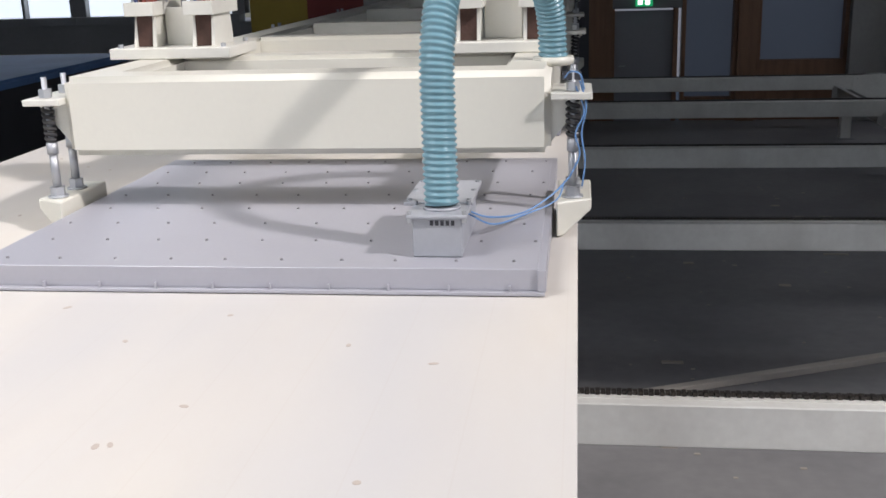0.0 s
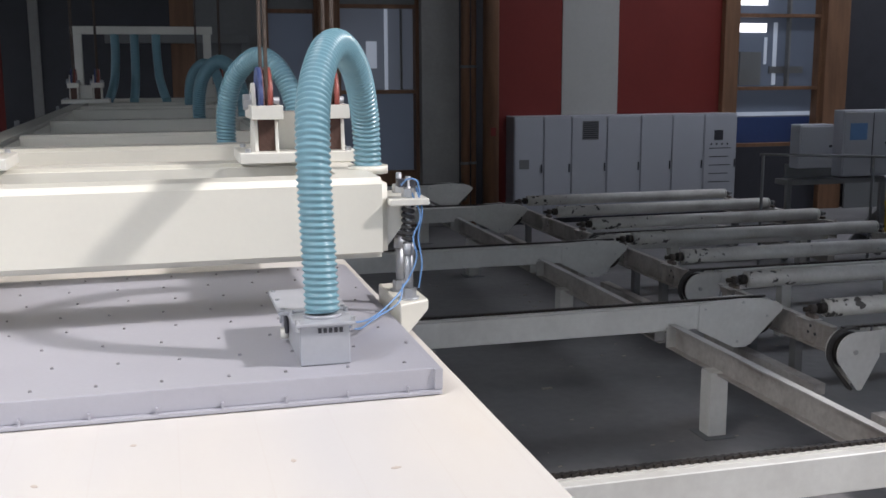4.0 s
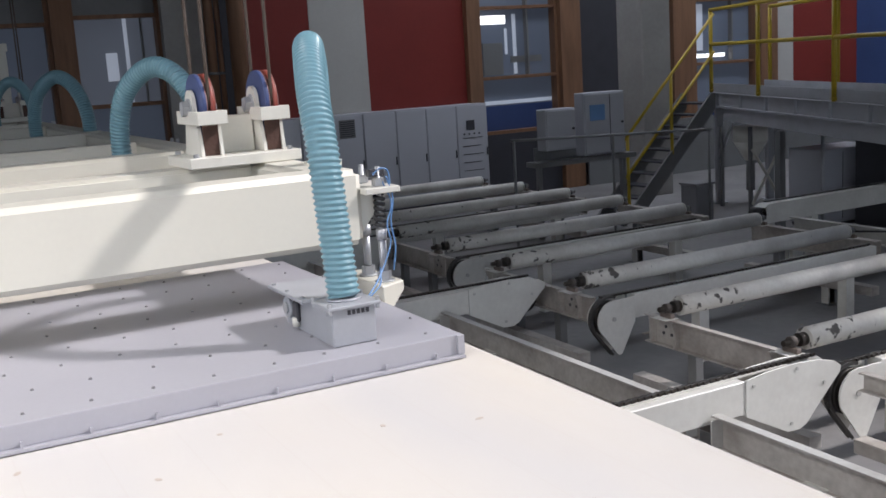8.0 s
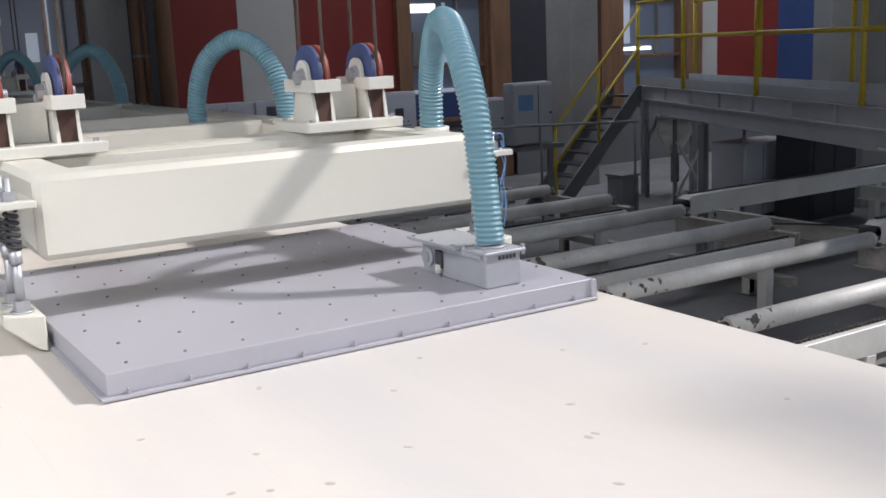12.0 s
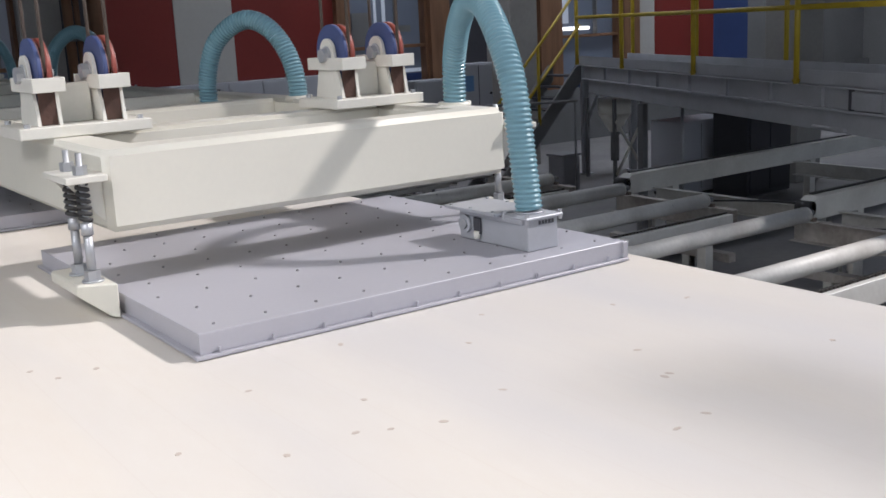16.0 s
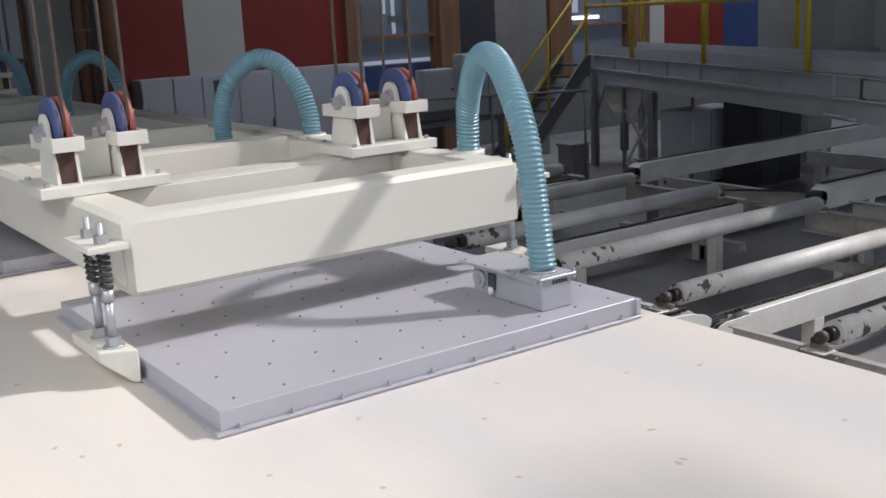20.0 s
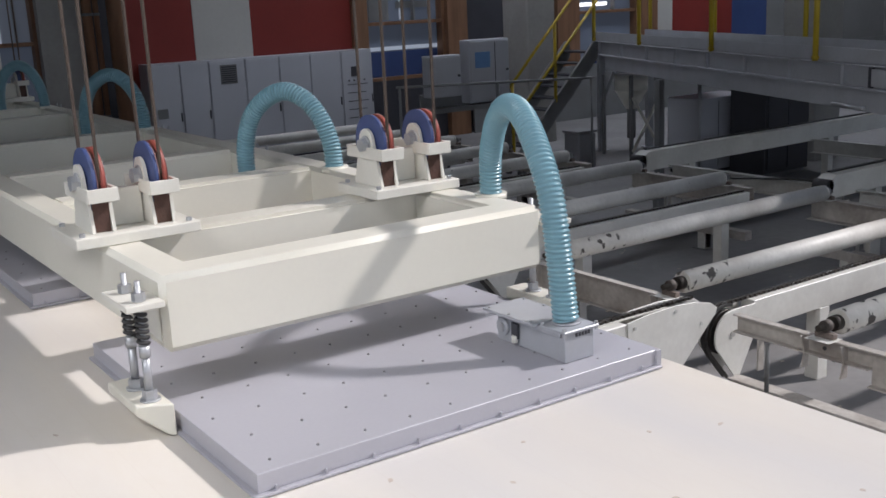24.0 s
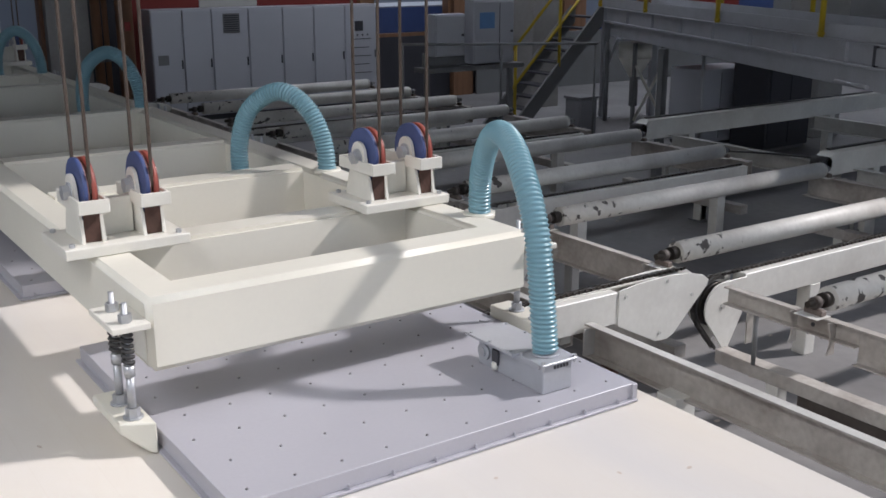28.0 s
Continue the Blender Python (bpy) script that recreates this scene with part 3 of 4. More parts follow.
def transfer(y, near):
    t = thing("chain_transfer", (4.0, y, 0), "grey painted chain transfer beam with a dark oily chain on top", "conveyor", "chain transfer beams")
    part("beam", box(-3.6, 4.56, y - 0.07, y + 0.07, 0.68, 0.90, 0.006), M_CONV, t)
    part("chain_guide", box(-3.6, 5.0, y - 0.0, y + 0.069, 0.90, 0.908, 0), M_CONV, t)
    part("chain", chain(-3.6 if near else 0.0, 5.3, y, 0.908), M_CHAIN, t)
    pts = [(4.56, 0.905), (4.74, 0.928), (5.0, 0.937), (5.2, 0.922), (5.35, 0.885), (5.415, 0.84), (5.40, 0.80), (5.32, 0.725), (5.09, 0.505), (5.03, 0.48), (4.92, 0.485), (4.56, 0.665)]
    part("end_plate", prism(pts, "y", y - 0.078, y - 0.066, 0.002), M_CONV, t)
    part("end_plate", prism(pts, "y", y + 0.066, y + 0.078, 0.002), M_CONV, t)
    part("sprocket", rods(((5.2, y - 0.03, 0.72), (5.2, y + 0.03, 0.72), 0.14), n=20), M_CHAIN, t)
    for x, z in ((4.62, 0.86), (5.0, 0.90), (4.95, 0.54), (5.25, 0.76)):
        part("bolt", rods(((x, y - 0.086, z), (x, y - 0.078, z), 0.013), n=6), M_CHAN, t)
    for x in (4.2, -2.8):
        if x > 4 and y < 2:
            continue
        part("leg", box(x, x + 0.16, y - 0.95 if x > 4 else y - 0.08, y - 0.79 if x > 4 else y + 0.08, 0.012, 0.55 if x > 4 else 0.68), M_CONV, t)
        yy = y - 0.87 if x > 4 else y
        part("foot_plate", box(x - 0.06, x + 0.22, yy - 0.14, yy + 0.14, 0, 0.012), M_STEEL, t)


def lower_section(y):
    """The lower second chain section, between two rollers."""
    lo_thing = thing("chain_transfer", (7.4, y, 0), "lower grey chain transfer section between the rollers", "conveyor", "chain transfer beams")
    disc = [(5.57 + 0.178 * math.cos(a), 0.61 + 0.178 * math.sin(a)) for a in [math.pi * (0.5 + k / 14) for k in range(10)]]
    plate = [(5.82, 0.79), (5.66, 0.79)] + disc + [(5.595, 0.295), (5.615, 0.275), (5.645, 0.275), (5.66, 0.29), (5.81, 0.56)]
    part("head_plate", prism(plate, "y", y - 0.085, y - 0.070, 0.002), M_CONV, lo_thing)
    part("head_plate", prism(plate, "y", y + 0.070, y + 0.085, 0.002), M_CONV, lo_thing)
    part("sprocket", rods(((5.57, y - 0.03, 0.61), (5.57, y + 0.03, 0.61), 0.165), n=28), M_CHAIN, lo_thing)
    loop = [(5.57 + 0.200 * math.cos(a), 0.61 + 0.198 * math.sin(a)) for a in [math.pi * (0.40 + 0.038 * k) for k in range(20)]]
    loop += [(5.405 + 0.0165 * k, 0.495 - 0.0195 * k) for k in range(1, 13)]
    bm = bmesh.new()
    for (x0, z0), (x1, z1) in zip(loop, loop[1:]):
        rod(bm, (x0, y - 0.024, z0), (x0, y + 0.024, z0), 0.012, 8)
        for yy in (y - 0.022, y + 0.012):
            d = Vector((x1 - x0, 0, z1 - z0)).normalized() * 0.003
            n = Vector((-d.z, 0, d.x)).normalized() * 0.011
            c = [Vector((x0, 0, z0)) + d - n, Vector((x1, 0, z1)) - d - n, Vector((x1, 0, z1)) - d + n, Vector((x0, 0, z0)) + d + n]
            lo, hi = [bm.verts.new((p.x, yy, p.z)) for p in c], [bm.verts.new((p.x, yy + 0.01, p.z)) for p in c]
            bm.faces.new(lo), bm.faces.new(hi[::-1])
            for k in range(4):
                bm.faces.new((lo[k], hi[k], hi[(k + 1) % 4], lo[(k + 1) % 4]))
    part("chain_loop", bm, M_LINK, lo_thing)
    part("bolt", rods(((5.57, y - 0.094, 0.615), (5.57, y - 0.085, 0.615), 0.022), n=8), M_CHAN, lo_thing)
    part("beam", box(5.83, 9.05, y - 0.06, y + 0.06, 0.58, 0.80, 0.005), M_CONV, lo_thing)
    part("chain", chain(5.5, 9.05, y - 0.02, 0.80), M_CHAIN, lo_thing)
    for x in (6.6, 8.6):
        part("leg", box(x, x + 0.12, y - 0.06, y + 0.06, 0.0, 0.58), M_CONV, lo_thing)


for k, y in enumerate(BEAMS):
    transfer(y, k < 3)
LOWER = (4.73, 7.40, 10.06, 12.72)
for y in LOWER:
    lower_section(y)


def channel(x, y0, y1, z0, z1, w, open_side):
    """A C section along y."""
    t, o = 0.010, open_side
    c = [(x, z0), (x + o * w, z0), (x + o * w, z0 + t), (x + o * t, z0 + t), (x + o * t, z1 - t), (x + o * w, z1 - t), (x + o * w, z1), (x, z1)]
    return prism(c, "y", y0, y1)


def frame_rails():
    for k in range(len(BEAMS) - 1):
        a, b = BEAMS[k] + 0.09, BEAMS[k + 1] - 0.09
        r = thing("cross_channel", (4.36, (a + b) / 2, 0.53), "galvanised steel channel tying two chain beams", "steel channel", "channels between the chain beams")
        part("channel", channel(4.32, a, b, 0.53, 0.748, 0.065, -1), M_RAIL, r)
        # sunlight put into the colour: a paler sheet over the darker channel
        part("worn_flange", box(4.254, 4.32, a, b, 0.7485, 0.752, 0.001), M_CHAN, r, "top of the flange, coloured brighter for the sun on it")
        for y in (a + 0.02, b - 0.03):
            part("end_cleat", box(4.22, 4.315, y - 0.012, y, 0.55, 0.73, 0), M_CHAN, r)
    for a, b, inner in ((2.0, 4.84, 5.47), (4.83, 6.94, 5.45), (7.50, 9.6, 5.45), (10.16, 12.26, 5.45), (12.83, 16.2, 5.45)):
        for dx, lab in ((inner, "inner"), (9.32, "outer")):
            s = thing("roller_rail", (dx, (a + b) / 2, 0.50), "grey channel carrying the roller bearings", "steel channel", "rails under the rollers")
            if lab == "inner" and a < 3:
                part("channel", channel(dx + 0.06, a, 3.52, 0.56, 0.80, 0.06, -1), M_RAIL, s)
                part("channel", channel(dx + 0.06, 3.522, b - 0.28, 0.67, 0.80, 0.06, -1), M_RAIL, s, "shallower end of the channel")
                part("end_stub", box(dx - 0.01, dx + 0.048, 4.33, 4.345, 0.45, 0.669, 0.002), M_RAIL, s)
                part("pipe_stub", rods(((dx + 0.02, 4.28, 0.31), (dx + 0.02, 4.28, 0.66), 0.016), n=10), M_STEEL, s)
            elif lab == "inner":
                part("channel", channel(dx + 0.06, a, b - 0.2, 0.56, 0.80, 0.06, -1), M_RAIL, s)
            else:
                part("channel", channel(dx, a, b - 0.2, 0.56, 0.80, 0.10, -1), M_RAIL, s)
            fx = dx + 0.19 if lab == "inner" and a < 3 else dx
            if lab == "inner":
                # dark strip below the foot beam, sharing the bearings' material
                part("sub_beam", box(fx - 0.12, fx - 0.035, a + 0.25, b - 0.9, 0.03, 0.199, 0.003), M_RUSTED, s, "dark strip under the rail")
            part("foot_beam", box(fx - 0.14, fx - 0.02, a, b - 0.2, 0.20, 0.30, 0.004), M_RAIL, s)
            for y in ROLLERS:
                if a + 0.1 < y < b - 0.2:
                    for yy in (y - 0.15, y + 0.14):
                        if lab == "inner":
                            side = [(dx + 0.049, 0.572), (dx - 0.022, 0.572), (dx - 0.004, 0.61), (dx + 0.006, 0.66), (dx, 0.71), (dx - 0.02, 0.76), (dx - 0.032, 0.788), (dx + 0.049, 0.788)]
                        else:
                            side = [(dx + 0.003, 0.57), (dx + 0.03, 0.57), (dx + 0.08, 0.74), (dx + 0.08, 0.795), (dx + 0.003, 0.795)]
                        part("gusset", prism(side, "y", yy, yy + 0.012), M_RAIL, s)
                    if lab == "inner":
                        for yy, zz in ((y - 0.05, 0.66), (y + 0.05, 0.66), (y + 0.02, 0.72)):
                            part("bolt_hole", rods(((dx + 0.044, yy, zz), (dx + 0.0495, yy, zz), 0.014), n=10), M_DARK, s)
            for y in (a + 0.6, b - 0.75):
                if lab == "outer" or a > 3:
                    part("leg", box(dx + (0.07 if lab == "inner" else -0.11), dx + (0.15 if lab == "inner" else -0.012), y, y + 0.1, 0.011, 0.558), M_STEEL, s)
                part("foot_plate", box(dx - 0.16, dx + 0.16, y - 0.05, y + 0.15, 0, 0.010, 0), M_STEEL, s)
                part("foot_block", box(fx - 0.13, fx - 0.03, y, y + 0.1, 0.010, 0.199, 0), M_CONV, s)


frame_rails()


def roller(y):
    r = thing("conveyor_roller", (7.3, y, 0.88), "worn white painted steel conveyor roller", "roller", "rollers of the roller table")
    part("tube", rods(((5.62, y, 0.88), (9.14, y, 0.88), 0.082), n=28), M_ROLL, r)
    part("shaft", rods(((5.41, y, 0.88), (9.30, y, 0.88), 0.022), n=12), M_CHAIN, r)
    part("end_ring", rods(((5.555, y, 0.88), (5.62, y, 0.88), 0.05), n=20), M_CHAIN, r)
    part("end_cap", rods(((9.14, y, 0.88), (9.175, y, 0.88), 0.078), n=20, ), M_ROLL, r)
    for x in (5.46, 9.21):
        part("bearing", rods(((x + 0.01, y, 0.88), (x + 0.06, y, 0.88), 0.040 if x < 6 else 0.034), n=16), M_RUSTED if x < 6 else M_STEEL, r)
        part("bearing_foot", box(x + 0.012, x + 0.058, y - 0.07, y + 0.07, 0.802, 0.84, 0.004), M_WORN, r)
        part("bearing_plate", box(x - 0.06, x + 0.08, y - 0.09, y + 0.09, 0.80, 0.8018, 0), M_CONV, r)


for y in ROLLERS:
    roller(y)


# ---- onward chain beams past the roller table ----
for y in (4.05, 6.76, 9.50):
    t = thing("outfeed_beam", (12.0, y, 0), "grey outfeed conveyor beam with dark belt edges", "conveyor", "outfeed conveyor beams")
    top = [(9.50, 0.78), (9.50, 0.92), (9.62, 0.985), (9.8, 0.99), (15.8, 0.99), (15.8, 0.76), (9.6, 0.74)]
    part("beam", prism(top, "y", y - 0.09, y + 0.09, 0.004), M_CONV, t)
    part("belt", box(9.7, 15.8, y + 0.03, y + 0.085, 0.99, 1.005, 0), M_BLACK, t)
    part("nose", rods(((9.52, y - 0.09, 0.88), (9.52, y + 0.09, 0.88), 0.07), n=20), M_BLACK, t)
    for x in (10.4, 13.4):
        part("leg", box(x, x + 0.12, y - 0.06, y + 0.06, 0, 0.755), M_CONV, t)
for y0, y1 in ((4.15, 6.66), (6.86, 9.40)):
    r = thing("cross_channel", (10.0, (y0 + y1) / 2, 0.6), "grey channel tying two outfeed beams", "steel channel", "channels between the outfeed beams")
    part("channel", channel(10.05, y0, y1, 0.58, 0.78, 0.09, -1), M_CHAN, r)
    r = thing("cross_channel", (13.0, (y0 + y1) / 2, 0.6), "grey channel tying two outfeed beams", "steel channel", "channels between the outfeed beams")
    part("channel", channel(13.0, y0, y1, 0.58, 0.78, 0.09, -1), M_CHAN, r)

batten = solo("timber_batten", prism([(0.20, 6.72), (0.23, 6.66), (2.53, 7.65), (2.50, 7.72)], "z", 0.0, 0.05, 0.003), mat("grey_batten", (0.50, 0.46, 0.40), 0.7), (1.4, 7.2, 0), "weathered timber batten lying on the floor", "batten")


# ---- the raised walkway with its stair, set slantwise ----
def walkway():
    turn = math.degrees(math.atan2(-0.9145, -0.4046))
    w = thing("walkway", (13.955, 15.13, 0), "grey steel walkway with yellow guard rails", "walkway", "", turn)
    L, D = 11.4, 1.12   # length along its edge, depth to the far side (positive y of its own space)
    for k in range(7):
        part("deck_plate", box(k * L / 7 + 0.003, (k + 1) * L / 7 - 0.003, 0.05, D - 0.05, 2.093, 2.113, 0.002), M_DECK, w)
    for y in (0.0, D - 0.1):
        part("edge_beam", box(0, L, y + 0.035, y + 0.065, 1.852, 2.079, 0.003), M_DECK, w)
        part("beam_flange", box(0, L, y - 0.02, y + 0.12, 1.822, 1.851, 0.004), M_DECK, w)
        part("beam_flange", box(0, L, y - 0.02, y + 0.12, 2.080, 2.092, 0.003), M_DECK, w)
        part("lower_beam", box(0.6, L, y + 0.03, y + 0.09, 1.585, 1.821, 0.004), M_DECK, w)
        part("kick_plate", box(0, L, y + 0.03, y + 0.04, 2.114, 2.265, 0.002), M_DECK, w)
        for k in range(10):
            part("web_stiffener", box(0.35 + k * 1.18, 0.358 + k * 1.18, y - 0.012, y + 0.034, 1.852, 2.079, 0), M_DECK, w)
    for k in range(9):
        part("cross_beam", box(0.3 + k * 1.3, 0.38 + k * 1.3, 0.07, D - 0.07, 1.86, 2.07, 0.003), M_DECK, w)
    for x, y in ((0.17, 0.01), (0.17, D - 0.13)):
        part("column", box(x, x + 0.15, y, y + 0.12, 0.015, 1.821), M_DECK, w)
        part("foot_plate", box(x - 0.06, x + 0.2, y - 0.06, y + 0.18, 0, 0.015, 0), M_DECK, w)
    part("brace", rods(((0.32, 0.05, 0.9), (1.05, 0.05, 1.58), 0.035), n=8), M_DECK, w)
    for y, xs in ((0.005, (0.05, 2.39, 5.21, 8.04, 10.87)), (D - 0.005, (0.13, 2.95, 5.85, 8.72, 11.3))):
        for x in xs:
            part("rail_post", rods(((x, y, 2.093), (x, y, 3.62), 0.036)), M_YELLOW, w)
            part("post_clamp", box(x - 0.045, x + 0.045, y - 0.03, y + 0.03, 2.118, 2.15, 0.003), M_YELLOW, w)
        for z in (2.985, 3.62):
            part("hand_rail", rods(((xs[0] - 0.02, y, z), (L, y, z), 0.032)), M_YELLOW, w)
    part("splice_slot", box(9.16, 9.21, -0.012, 0.030, 1.852, 2.079, 0), M_DARK, w)
    part("splice_plate", box(9.215, 9.75, -0.012, 0.034, 1.87, 2.06, 0.002), M_DECK, w)
    part("drain_pipe", rods(((8.45, -0.0, 1.62), (9.1, -0.0, 1.62), 0.026)), M_ZINC, w)


walkway()


def stair():
    t = thing("stair", (12.64, 15.15, 0), "steep grey steel stair with yellow rails up to the walkway", "stair")
    for y in (14.72, 15.51):
        part("stringer", prism([(13.70, 2.10), (13.70, 1.80), (11.90, 0.0), (11.52, 0.0), (13.60, 2.10)], "y", y, y + 0.05), M_STEEL, t)
        if y > 15:
            continue
        for x in (12.66, 11.64):
            part("rail_post", rods(((x, y + 0.025, max(x - 11.60, 0.0)), (x, y + 0.025, x - 10.17), 0.03)), M_YELLOW, t)
        for dz in (0.75, 1.43):
            part("hand_rail", rods(((13.70, y + 0.025, 2.1 + dz), (11.58, y + 0.025, dz - 0.02), 0.027)), M_YELLOW, t)
    for k in range(10):
        z = 1.93 - k * 0.2
        x = z + 11.58
        part("tread", box(x - 0.03, x + 0.24, 14.772, 15.508, z - 0.035, z), M_DARK, t)


stair()

hopper = thing("hopper", (14.0, 14.15, 0), "pale metal dust hopper on a braced stand under the walkway", "hopper")
bmh = bmesh.new()
rod(bmh, (14.0, 14.15, 0.85), (14.0, 14.15, 1.2), 0.10, 20, 0.31)
rod(bmh, (14.0, 14.15, 1.2), (14.0, 14.15, 1.48), 0.31, 20)
part("bin", bmh, M_CREAM2, hopper)
for dx, dy in ((-0.36, -0.36), (0.36, -0.36), (0.36, 0.36), (-0.36, 0.36)):
    part("leg", box(14.0 + dx - 0.03, 14.0 + dx + 0.03, 14.15 + dy - 0.03, 14.15 + dy + 0.03, 0, 1.5), M_STEEL, hopper)
part("brace", rods(((13.64, 13.75, 0.1), (14.36, 13.75, 1.1), 0.03), n=8), M_CREAM2, hopper)
part("brace", rods(((14.36, 13.75, 0.1), (13.64, 13.75, 1.1), 0.03), n=8), M_CREAM2, hopper)
part("outlet", rods(((14.0, 14.15, 0.3), (14.0, 14.15, 0.85), 0.08), n=16), M_STEEL, hopper)

box_far = thing("machine_enclosure", (13.5, 11.85, 0), "low grey machine enclosure behind the outfeed beams", "machine")
part("body", box(12.9, 14.2, 11.5, 12.2, 0.06, 1.25, 0.012), M_CAB, box_far)
part("plinth", box(12.94, 14.16, 11.54, 12.16, 0, 0.06, 0), M_DARK, box_far)
for x in (13.35, 13.8):
    part("panel_joint", box(x, x + 0.01, 11.494, 11.4995, 0.12, 1.19, 0), M_STEEL, box_far)
post = thing("steel_post", (12.57, 12.05, 0), "dark square steel post under the walkway", "post", "posts under the walkway")
part("shaft", box(12.51, 12.63, 12.0, 12.12, 0.012, 1.57), M_STEEL, post)
part("foot_plate", box(12.44, 12.70, 11.93, 12.19, 0, 0.012, 0), M_STEEL, post)
pipe_post = thing("pipe_post", (12.79, 11.4, 0), "thin bright pipe post beside the machine enclosure", "post", "posts under the walkway")
part("pipe", rods(((12.79, 11.4, 0.01), (12.79, 11.4, 1.57), 0.03)), M_ZINC, pipe_post)
part("foot_plate", box(12.71, 12.87, 11.32, 11.48, 0, 0.01, 0), M_STEEL, pipe_post)
dark_unit = thing("machine_cabinet", (13.95, 10.95, 0), "tall dark machine cabinet behind the outfeed beams", "cabinet")
part("body", box(13.4, 14.5, 10.6, 11.3, 0.05, 1.56, 0.01), M_DARK, dark_unit)
part("door", box(13.45, 13.93, 10.575, 10.597, 0.12, 1.5, 0.004), M_DARK, dark_unit)
part("door", box(13.95, 14.45, 10.575, 10.597, 0.12, 1.5, 0.004), M_DARK, dark_unit)
part("plinth", box(13.44, 14.46, 10.64, 11.26, 0, 0.05, 0), M_STEEL, dark_unit)
built("far_column", box(15.2, 15.9, 11.0, 11.7, 0, HZ, 0.02), M_CONC)
crate = thing("white_bin", (12.3, 13.7, 0), "small white plastic bin beside the braced column", "bin")
part("bin_body", box(12.1, 12.5, 13.5, 13.9, 0, 0.62, 0.02), M_DOOR, crate)
part("rim", box(12.08, 12.52, 13.48, 13.92, 0.62, 0.66, 0.006), M_DOOR, crate)
for y in (4.42,):
    v = thing("air_cylinder", (4.28, y, 0.2), "small pneumatic cylinder hanging under the steel channel", "cylinder")
    part("clamp", box(4.20, 4.31, y - 0.05, y + 0.05, 0.47, 0.529), M_RUST, v)
    part("barrel", rods(((4.26, y, 0.22), (4.26, y, 0.47), 0.032), n=16), M_ZINC, v)
    part("end_cap", rods(((4.26, y, 0.18), (4.26, y, 0.22), 0.04), n=16), M_DARK, v)
    part("piston_rod", rods(((4.26, y, 0.06), (4.26, y, 0.18), 0.011), n=10), M_ZINC, v)
    part("foot", box(4.21, 4.31, y - 0.05, y + 0.05, 0.0, 0.06, 0.004), M_STEEL, v)
for y in (6.76, 9.5):
    c = thing("hanging_cable", (9.6, y - 1.3, 0.7), "black cable slung between two outfeed beams", "cable", "cables of the outfeed beams")
    part("cable", sweep([(9.47, y - 0.02, 0.79), (9.50, y - 0.3, 0.70), (9.66, y - 1.0, 0.74), (9.86, y - 1.8, 0.80), (9.93, y - 2.4, 0.82), (9.70, y - 2.62, 0.80)], 0.012, 8, 10), M_BLACK, c)
    v = thing("valve_block", (9.6, y - 0.55, 0.3), "small steel cylinder with its bracket beside the roller rail", "cylinder", "cylinders by the roller rail")
    part("bracket", box(9.42, 9.60, y - 0.66, y - 0.60, 0.0, 0.62, 0.004), M_CONV, v)
    part("bracket", box(9.42, 9.60, y - 0.42, y - 0.36, 0.0, 0.62, 0.004), M_CONV, v)
    part("barrel", rods(((9.50, y - 0.595, 0.55), (9.50, y - 0.425, 0.55), 0.07), n=18), M_STEEL, v)
    part("piston_rod", rods(((9.50, y - 0.68, 0.55), (9.50, y - 0.34, 0.55), 0.018), n=10), M_ZINC, v)
bm = bmesh.new()
for x, y, a in ((2.37, 12.57, 0.05), (2.53, 12.01, 0.06), (2.83, 12.01, 0.07), (2.59, 10.45, 0.12), (0.58, 6.04, 0.05), (0.72, 7.45, 0.08), (1.9, 9.4, 0.05), (3.4, 8.9, 0.05), (3.1, 10.9, 0.04), (1.1, 10.1, 0.05), (3.6, 6.2, 0.05), (2.2, 6.6, 0.03), (6.6, 5.9, 0.06), (7.4, 4.4, 0.07), (8.2, 7.3, 0.06), (6.9, 8.5, 0.05)):
    bx(bm, x - a, x + a, y - 0.018, y + 0.018, 0.0, 0.012)
for _ in range(240):
    x, y, a = random.uniform(0.2, 9.2), random.uniform(2.5, 14.0), random.uniform(0.006, 0.022)
    bx(bm, x - a, x + a, y - a * 0.5, y + a * 0.5, 0.0, 0.006)
scraps = solo("wood_scraps", bm, mat("pale_wood_scrap", (0.45, 0.40, 0.34), 0.7), (3.0, 8.0, 0), "pale wood chips and splinters strewn on the floor", "scraps")
tagged(scraps, "pale wood chips and splinters strewn on the floor", "scraps", "", "stuff")

# control boxes on a stand
for x0, x1, z0, z1, lab in ((9.40, 10.0, 1.45, 2.12, "small"), (10.16, 11.0, 1.30, 2.33, "large")):
    c = thing("control_box", ((x0 + x1) / 2, 14.1, z0), "white wall-type control box on a steel stand", "control box", "control boxes by the stair")
    part("body", box(x0, x1, 14.0, 14.25, z0, z1, 0.012), M_CAB, c)
    d = part("door", box(x0 + 0.02, x1 - 0.02, 13.975, 13.997, z0 + 0.03, z1 - 0.03, 0.006), M_CAB, c)
    if lab == "large":
        part("screen", box(10.27, 10.58, 13.965, 13.973, 1.87, 2.13), M_TUBE, d)
        part("seam", box(10.68, 10.69, 13.968, 13.974, z0 + 0.05, z1 - 0.05, 0), M_DARK, d)
    part("lock", rods(((x1 - 0.07, 13.95, (z0 + z1) / 2), (x1 - 0.07, 13.976, (z0 + z1) / 2), 0.02)), M_DARK, d)
stand = thing("box_stand", (10.2, 14.2, 0), "steel stand with a long guard rail", "stand")
part("shelf", box(9.2, 11.2, 13.95, 14.3, 1.20, 1.28), M_STEEL, stand)
for x in (9.3, 11.0):
    part("leg", box(x, x + 0.08, 14.1, 14.18, 0, 1.20), M_STEEL, stand)
